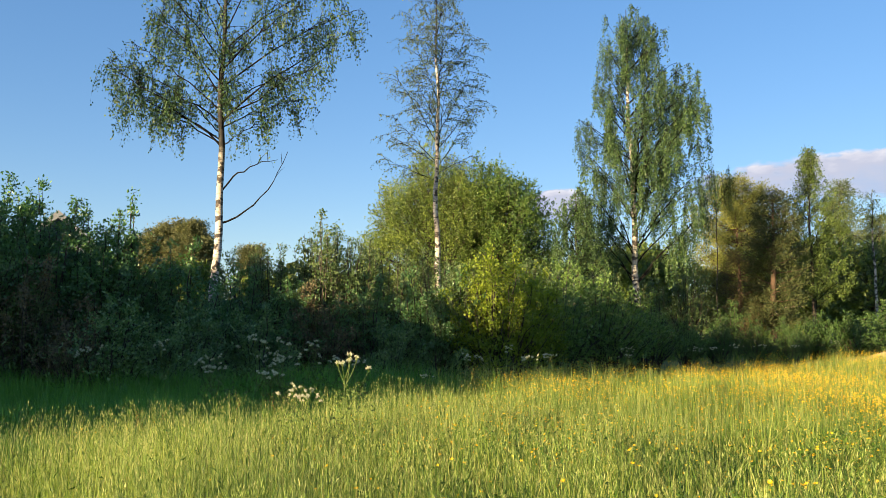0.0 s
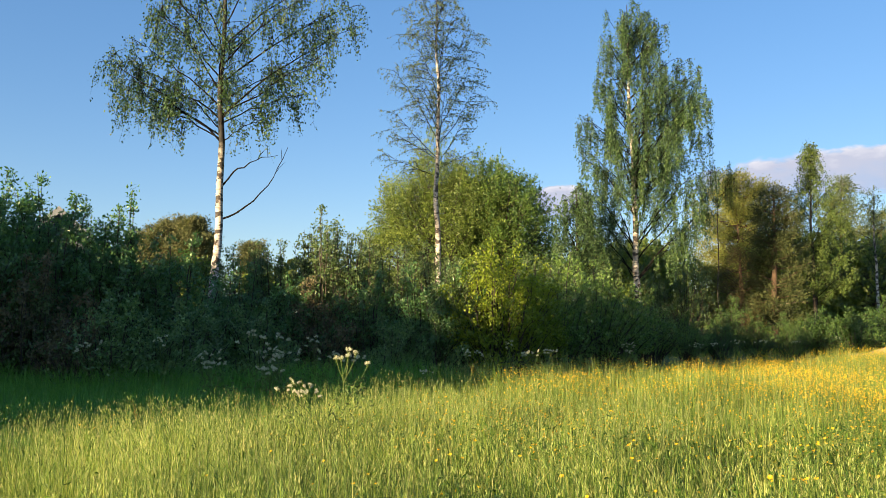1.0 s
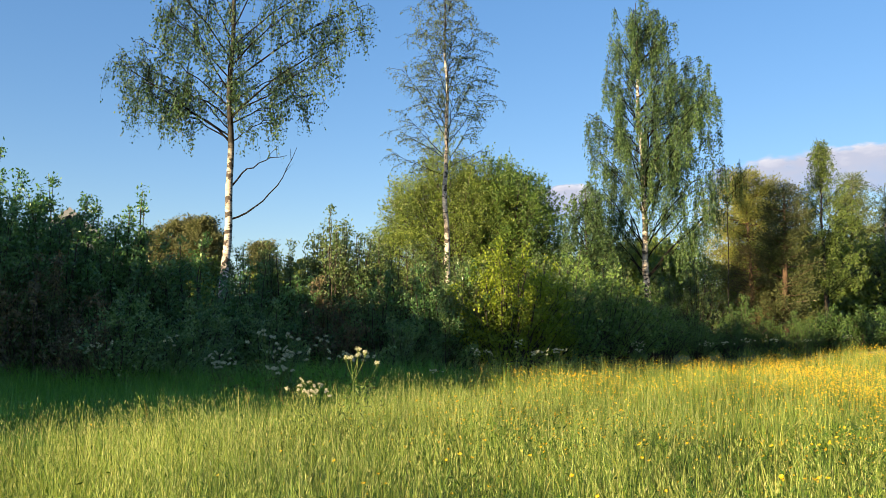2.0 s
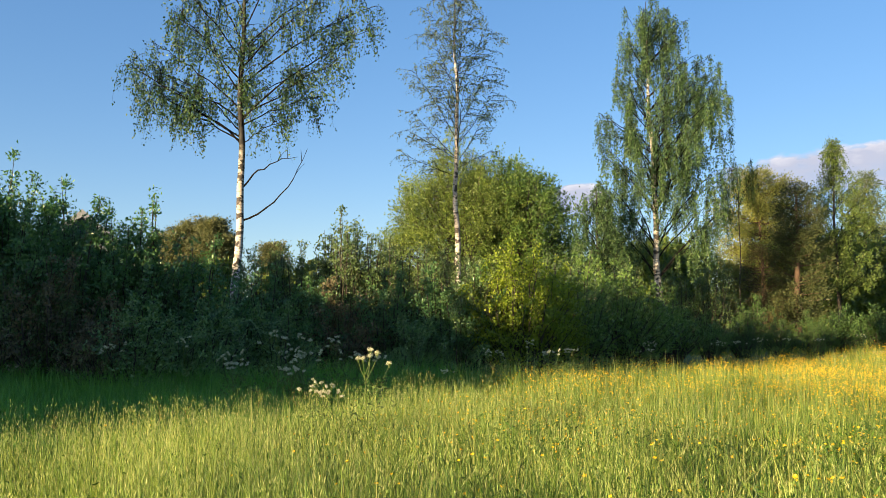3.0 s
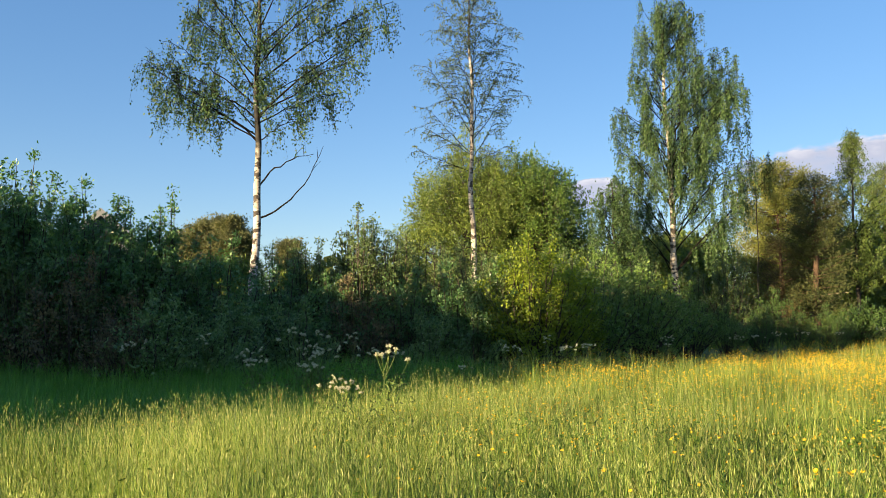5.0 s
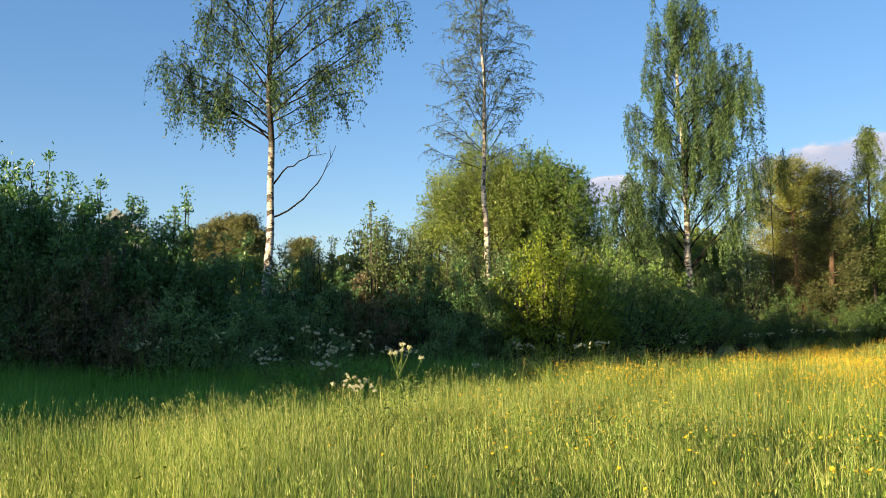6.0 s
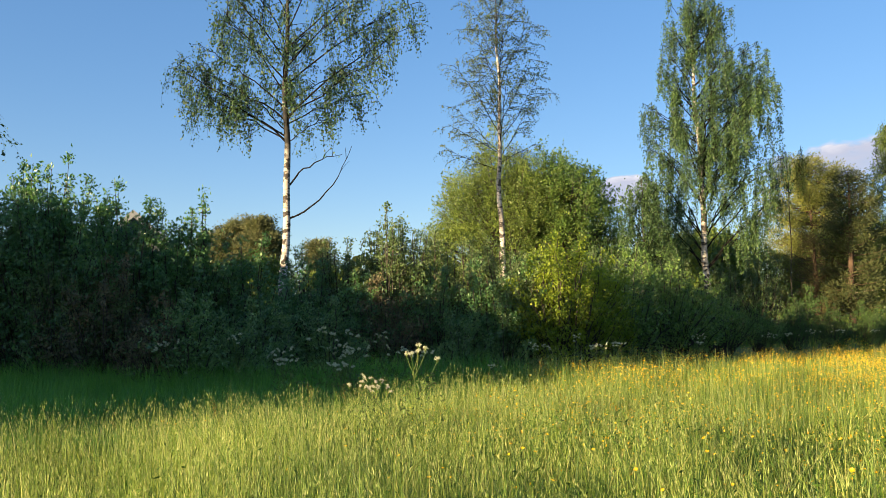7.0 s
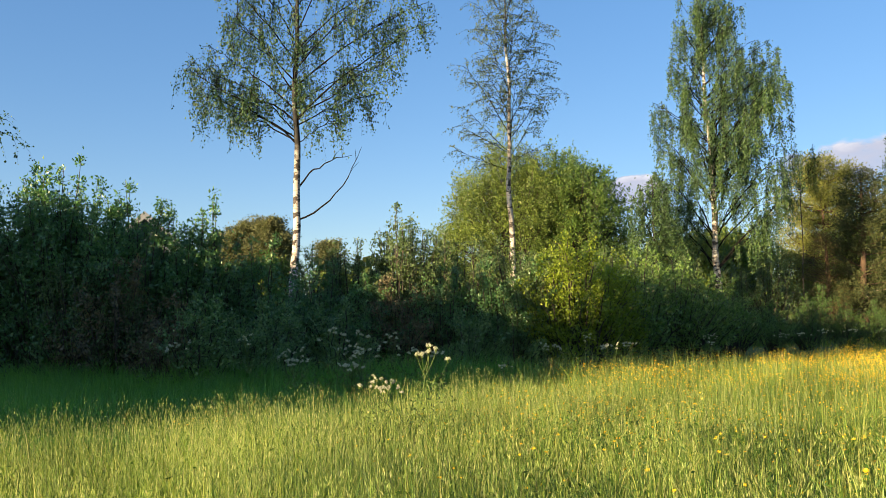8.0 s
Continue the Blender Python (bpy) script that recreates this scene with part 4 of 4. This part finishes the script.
spots = [(-0.95, 9.0, 0, 1.08), (-1.62, 9.1, 1, 0.9), (-3.0, 14.9, 0, 1.1), (-2.3, 15.2, 0, 1.0), (-4.0, 14.8, 1, 1.0), (-1.6, 14.6, 2, 1.1), (-1.2, 9.4, 2, 0.9),
         (-3.3, 14.3, 0, 1.2), (-2.9, 14.6, 1, 1.1), (-2.5, 14.0, 1, 1.1), (-3.7, 13.8, 2, 1.1), (-2.1, 14.8, 1, 1.0), (-2.7, 13.6, 2, 1.1), (-4.9, 15.0, 0, 1.0), (-6.3, 15.2, 1, 1.0),
         (0.35, 15.6, 0, 1.1), (0.55, 16.2, 1, 1.15), (1.3, 15.8, 0, 1.2), (1.75, 16.0, 1, 1.1), (2.1, 16.4, 2, 1.3), (1.95, 16.1, 2, 1.25), (-0.2, 15.2, 2, 1.0),
         (4.7, 21.0, 1, 0.95), (4.3, 20.6, 2, 0.9), (7.2, 24.0, 1, 0.9), (8.6, 25.5, 2, 1.0), (9.0, 25.8, 1, 0.9), (9.5, 26.0, 2, 1.0), (11.2, 26.8, 2, 0.9), (13.0, 28.0, 1, 0.85)]
for kk, (x, y, v, s) in enumerate(spots):
    again(parsley[v], (x, y, on_ground(x, y)), kk * 77, s * (1.22 if x < -1.5 and y > 13 else 0.74 if 15 < y < 18 else 1.0))
for ob in parsley:
    for o in (*ob.children_recursive, ob):
        bpy.data.objects.remove(o)


# ---- meadow grass ----
def sector(r, n, d0, d1, a0=-39, a1=34):
    """Places spread evenly over a sector of the meadow before the camera."""
    d = np.sqrt(r.uniform(d0 * d0, d1 * d1, n))
    a = np.radians(r.uniform(a0, a1, n))
    x, y = d * np.sin(a), d * np.cos(a)
    return x, y, ground_z(x, y)


def blades(buf, r, x, y, z, h, w, joints, bend=0.35, az=None):
    n = len(x)
    az = r.uniform(0, 6.283, n) if az is None else az
    lean = np.stack([np.cos(az), np.sin(az), np.zeros(n)], 1)
    fa = r.uniform(0, 6.283, n)
    side = np.stack([np.cos(fa), np.sin(fa), np.zeros(n)], 1)
    k = np.abs(r.normal(size=n)) * bend
    base = np.stack([x, y, z - 0.02], 1)
    cols = []
    for t in np.linspace(0, 1, joints + 1):
        c = base + np.array([0, 0, 1.0]) * (h * (t - 0.25 * k * t ** 3))[:, None] + lean * (h * k * t ** 2.2)[:, None]
        if t < 1:
            wd = (w * (1 - 0.55 * t) / 2)[:, None]
            cols += [c - side * wd, c + side * wd]
        else:
            cols.append(c)
    v = np.stack(cols, 1)
    m = v.shape[1]
    o = np.arange(n)[:, None] * m
    tri = []
    for s in range(joints - 1):
        a = 2 * s
        tri += [o + [[a, a + 1, a + 3]], o + [[a, a + 3, a + 2]]]
    a = 2 * (joints - 1)
    tri.append(o + [[a, a + 1, a + 2]])
    buf.add(v.reshape(-1, 3), np.concatenate(tri))


def tufts(x, y):
    """Uneven growth: taller and shorter patches, with hollows on the flowery side."""
    hollow = np.clip(np.sin(2.1 * x + 0.7 * y) * np.sin(1.7 * y - 0.9 * x + 0.5) - 0.15, 0, 1) * np.clip(0.4 + 0.4 * x, 0, 1)
    return 1 - 0.55 * hollow + 0.15 * np.sin(1.9 * x + 0.8 * y) + 0.13 * np.sin(3.7 * y - 2.3 * x + 1) + 0.12 * np.sin(6.1 * x + 5.3 * y) + 0.10 * np.sin(11.3 * x - 8.7 * y + 2)


# tall lush grass along the foot of the hedge
lr = np.random.default_rng(70)
lush = Buf()
x, y, z = sector(lr, 125000, 7.0, 20.0, -39, 9)
depth = past_edge(x, y)
keep = (depth > lr.uniform(0, 0.9, len(x))) & (y < 17.0 + 0.14 * x)
x, y, z, depth = x[keep], y[keep], z[keep], depth[keep]
blades(lush, lr, x, y, z, (0.36 + 0.46 * np.clip(depth / 3.0, 0, 1)) * lr.uniform(0.6, 1.12, len(x)) * (0.75 + 0.25 * tufts(x, y)), lr.uniform(0.009, 0.019, len(x)), 2, 0.85)
tagged(new("lush_grass", lush.mesh("lush_grass", M_LUSH)), "tall soft dark green grass along the hedge foot", "grass", kind="stuff")

gr = np.random.default_rng(71)
grass = Buf()
for n, d0, d1, w0, w1, jn in ((52000, 3.2, 6.0, 0.003, 0.008, 3), (100000, 6.0, 10.0, 0.004, 0.010, 2), (180000, 10.0, 17.0, 0.005, 0.011, 1), (140000, 17.0, 34.0, 0.009, 0.02, 1)):
    x, y, z = sector(gr, n, d0, d1)
    keep = past_edge(x, y) < gr.uniform(-0.2, 0.7, n)
    x, y, z, n = x[keep], y[keep], z[keep], int(keep.sum())
    tall_share = gr.uniform(size=n) ** 1.6
    if d1 > 12:
        blades(grass, gr, x, y, z, (0.16 + 0.42 * tall_share) * tufts(x, y), gr.uniform(w0, w1, n), jn, 0.36)
        continue
    # tussocks: blades that lean out from shared roots, with gaps between
    root = gr.integers(0, n // 22, n)
    own = gr.uniform(size=n) < 0.3
    ox, oy = gr.normal(size=n) * 0.045, gr.normal(size=n) * 0.045
    size = gr.uniform(0.7, 1.25, n // 22)[root]
    bx, by = np.where(own, x, x[root] + ox), np.where(own, y, y[root] + oy)
    lean = np.where(own, gr.uniform(0, 6.283, n), np.arctan2(oy, ox) + gr.normal(size=n) * 0.6)
    blades(grass, gr, bx, by, ground_z(bx, by), (0.14 + 0.44 * tall_share) * tufts(bx, by) * np.where(own, 0.85, size), gr.uniform(w0, w1, n), jn, 0.42, lean)
x, y, z = sector(gr, 30000, 34, 60)
blades(grass, gr, x, y, z, gr.uniform(0.3, 0.6, len(x)), gr.uniform(0.03, 0.06, len(x)), 1)
for n, d0, d1, w0 in ((10000, 0.15, 3.2, 0.012), (60000, 2.6, 16, 0.03), (30000, 16, 34, 0.05)):
    x, y, z = sector(gr, n, d0, d1, 34 if d0 > 1 else -39, 321)
    blades(grass, gr, x, y, z, gr.uniform(0.3, 0.55, n), gr.uniform(w0, w0 * 2, n), 1)
tagged(new("meadow_grass", grass.mesh("meadow_grass", M_GRASS)), "tall uncut green meadow grass", "grass", kind="stuff")

# broad-leaved herbs low in the grass
herb = Buf()
x, y, z = sector(gr, 60000, 3.2, 9)
dense = np.clip(0.25 + 0.2 * x, 0.06, 1.0) * (0.5 + 0.5 * np.sin(1.3 * x + 0.9 * y) * np.sin(1.1 * y - 0.7 * x))
keep = gr.uniform(size=len(x)) < dense
x, y, z = x[keep], y[keep], z[keep]
pos = np.stack([x, y, z + gr.uniform(0.08, 0.46, len(x)) * tufts(x, y)], 1)
leaves(herb, pos, gr.normal(size=pos.shape) + [0, 0, 0.25], gr.uniform(0.025, 0.065, len(x)), gr, 0.3)
tagged(new("meadow_herbs", herb.mesh("meadow_herbs", M_HERB)), "dark green broad-leaved herbs in the grass", "herbs", kind="stuff")

# flowering grass stalks with seed heads
seed = Buf()
for n, d0, d1, s in ((9000, 3.5, 7, 1.0), (15000, 7, 12, 1.3), (9000, 12, 26, 1.8)):
    x, y, z = sector(gr, n, d0, d1)
    pale = gr.uniform(size=n) < np.clip(0.68 - 0.15 * x, 0.04, 1)
    x, y, z, n = x[pale], y[pale], z[pale], int(pale.sum())
    h = gr.uniform(0.40, 0.66, n) * tufts(x, y)
    blades(seed, gr, x, y, z, h, gr.uniform(0.002, 0.0042, n) * s, 2, 0.4)
    tip = np.stack([x, y, z + h * 0.9], 1)
    for kk in range(2 if s < 1.5 else 1):
        leaves(seed, tip + gr.normal(size=(n, 3)) * [0.008, 0.008, 0.025], gr.normal(size=(n, 3)) * 0.25 + [0, 0, 1], gr.uniform(0.02, 0.04, n), gr, 0.16)
# taller stalks where the meadow meets the ditch
n = 900
x = gr.uniform(-8.5, 4.0, n)
y = np.interp(x, EDGE_X, EDGE_Y) + gr.normal(size=n) * 0.45 - 0.35
z = ground_z(x, y)
h = gr.uniform(0.42, 0.80, n)
blades(seed, gr, x, y, z, h, gr.uniform(0.004, 0.008, n), 3, 0.22)
for kk in range(3):
    leaves(seed, np.stack([x, y, z + h * (0.86 + 0.03 * kk)], 1) + gr.normal(size=(n, 3)) * 0.008, gr.normal(size=(n, 3)) * 0.3 + [0, 0, 1], gr.uniform(0.015, 0.035, n), gr, 0.2)
tagged(new("grass_seed_heads", seed.mesh("grass_seed_heads", M_SEED)), "straw-coloured flowering grass stalks", "grass", kind="stuff")


# ---- buttercups ----
def flower(buf, c, size, r):
    """Open cups of five petals."""
    n = len(c)
    up = unit(r.normal(size=(n, 3)) * 0.35 + [-0.2, -0.25, 1])
    a = unit(np.cross(up, r.normal(size=(n, 3))))
    b2 = np.cross(up, a)
    v, tri = [c], []
    for kk in range(5):
        t0, t1, t2 = (kk * 1.2566 + o for o in (-0.6, 0.0, 0.6))
        s = size[:, None] / 2
        v += [c + s * (0.8 * (np.cos(t0) * a + np.sin(t0) * b2) + 0.35 * up), c + s * (np.cos(t1) * a + np.sin(t1) * b2 + 0.5 * up), c + s * (0.8 * (np.cos(t2) * a + np.sin(t2) * b2) + 0.35 * up)]
        tri += [(0, 1 + 3 * kk, 2 + 3 * kk), (0, 2 + 3 * kk, 3 + 3 * kk)]
    v = np.stack(v, 1)
    o = np.arange(n)[:, None] * 16
    buf.add(v.reshape(-1, 3), np.concatenate([o + [t] for t in tri]))


petals, stalks = Buf(), Buf()
x, y, z = sector(gr, 260000, 4.5, 32)
side = x - (-2.6 + 0.10 * y)
patch = 0.5 + 0.5 * np.sin(0.9 * x + 0.35 * y + 1) * np.sin(0.55 * y - 0.3 * x) + 0.3 * np.sin(2.2 * x + 1.7 * y) + 0.2 * np.sin(4.1 * x - 3.3 * y)
keep = gr.uniform(size=len(x)) < np.clip(0.09 + 0.085 * side, 0, 0.75) * np.clip((y - 4.0) / 7, 0.05, 1.0) * np.clip(15 / y, 0.36, 1) * np.clip(patch, 0.08, 1)
keep &= (past_edge(x, y) < 0.2) & (side > -2)
x, y, z = x[keep], y[keep], z[keep]
h = gr.uniform(0.24, 0.46, len(x)) * tufts(x, y)
near = np.hypot(x, y) < 12
head = np.stack([x, y, z + h], 1)
flower(petals, head[near], gr.uniform(0.017, 0.027, near.sum()), gr)
far = head[~near]
for kk in range(2):
    leaves(petals, far - [0, 0, 0.01], gr.normal(size=far.shape) * 0.5 + [0, 0, 0.7], gr.uniform(0.013, 0.021, len(far)), gr, 1.0)
blades(stalks, gr, x, y, z, h + 0.02, np.full(len(x), 0.004), 1, 0.02)
cups = tagged(new("buttercups", petals.mesh("buttercups", M_PETAL)), "many small yellow buttercup flowers in the meadow", "wildflower", kind="stuff")
tagged(new("buttercup_stalks", stalks.mesh("buttercup_stalks", M_STALK)), "thin green buttercup stalks in the grass", "wildflower", kind="stuff")

x, y, z = sector(gr, 46, 4.4, 7.5, -8, 34)
for xx, yy, zz in zip(x, y, z):
    hh = gr.uniform(0.36, 0.56)
    ob = thing("buttercup", pose(xx, yy, zz), "single yellow buttercup on a thin stalk", "wildflower", "buttercups in the near grass")
    b = Buf()
    tube(b, [(0, 0, -0.02), (0.01, 0.005, hh * 0.5), (0, 0, hh)], [0.003, 0.0025, 0.002], 4)
    piece("stem", b, M_STALK, ob, "thin green stem", True)
    b = Buf()
    flower(b, np.array([[0, 0, hh]]), np.array([gr.uniform(0.026, 0.036)]), gr)
    piece("flower", b, M_PETAL, ob, "five glossy yellow petals")

# ---- flowers and tall tufts along the edge of the shade ----
def buttercup_at(xx, yy, hh, size):
    ob = thing("buttercup", pose(xx, yy, on_ground(xx, yy)), "single yellow buttercup on a thin stalk", "wildflower", "buttercups in the near grass")
    b = Buf()
    tube(b, [(0, 0, -0.02), (0.02, 0.01, hh * 0.5), (0, 0, hh)], [0.003, 0.0025, 0.002], 4)
    piece("stem", b, M_STALK, ob, "thin green stem", True)
    b = Buf()
    flower(b, np.array([[0, 0, hh]]), np.array([size]), gr)
    piece("flower", b, M_PETAL, ob, "five glossy yellow petals")


for kk in range(14):
    buttercup_at(-3.85 + gr.normal() * 0.22, 9.7 + gr.normal() * 0.3, gr.uniform(0.46, 0.62), gr.uniform(0.022, 0.03))


def tall_tuft(seed, height, count):
    r = np.random.default_rng(seed)
    ob = thing("grass_tuft", pose(0, 0, 0), "tall tuft of arching light green grass", "grass tuft", "grass tufts")
    b = Buf()
    xx, yy = r.normal(size=count) * 0.06, r.normal(size=count) * 0.06
    blades(b, r, xx, yy, np.zeros(count), height * r.uniform(0.6, 1.1, count), r.uniform(0.006, 0.012, count), 4, 0.4)
    tagged(piece("foliage", b, M_GRASS, ob, "long arching grass blades"), kind="stuff")
    return ob


def sorrel(seed, height):
    r = np.random.default_rng(seed)
    ob = thing("sorrel", pose(0, 0, 0), "thin reddish sorrel stalk gone to seed", "wildflower", "sorrel stalks")
    b, c = Buf(), Buf()
    q = curve_pts((0, 0, -0.02), r.uniform(0, 6.28), 84, height, 7, -18, r, 0.05)
    tube(b, q, np.linspace(0.0045, 0.002, 7), 4)
    for kk in range(5):
        u = r.uniform(0.6, 0.95)
        p0 = along(q, np.array([u]))[0]
        q2 = curve_pts(p0, r.uniform(0, 6.28), 60, 0.12, 4, -30, r, 0.05)
        tube(b, q2, np.linspace(0.002, 0.001, 4), 3)
        n = 12
        leaves(c, along(q2, r.uniform(0, 1, n)) + r.normal(size=(n, 3)) * 0.008, r.normal(size=(n, 3)), r.uniform(0.008, 0.016, n), r, 0.7)
    piece("stem", b, M_STALK, ob, "thin ribbed stem", True)
    tagged(piece("seeds", c, M_RUST, ob, "rusty seed clusters"), kind="stuff")
    return ob


tuft = tall_tuft(91, 0.85, 26)
tuft.matrix_basis = pose(-4.75, 9.9, on_ground(-4.75, 9.9))
for x, y, rz, s in ((-5.0, 10.3, 50, 1.05), (-4.3, 10.4, 120, 0.9), (-5.6, 10.8, 200, 1.0), (-2.2, 10.6, 10, 0.9), (0.1, 12.6, 80, 0.9), (0.9, 14.6, 160, 0.95), (-1.4, 8.8, 240, 0.85), (-3.0, 10.2, 300, 0.85)):
    again(tuft, (x, y, on_ground(x, y)), rz, s)
dock = sorrel(95, 0.78)
dock.matrix_basis = pose(-3.35, 9.6, on_ground(-3.35, 9.6))
for x, y, rz, s in ((-3.2, 9.9, 60, 1.0), (-3.5, 9.4, 150, 0.9), (-2.5, 10.0, 230, 1.0), (-1.9, 9.9, 320, 0.95), (-4.4, 9.2, 40, 0.9), (-0.4, 10.9, 190, 1.0), (0.4, 13.4, 100, 1.05), (-5.1, 8.9, 280, 0.95), (2.2, 16.4, 20, 1.0)):
    again(dock, (x, y, on_ground(x, y)), rz, s)
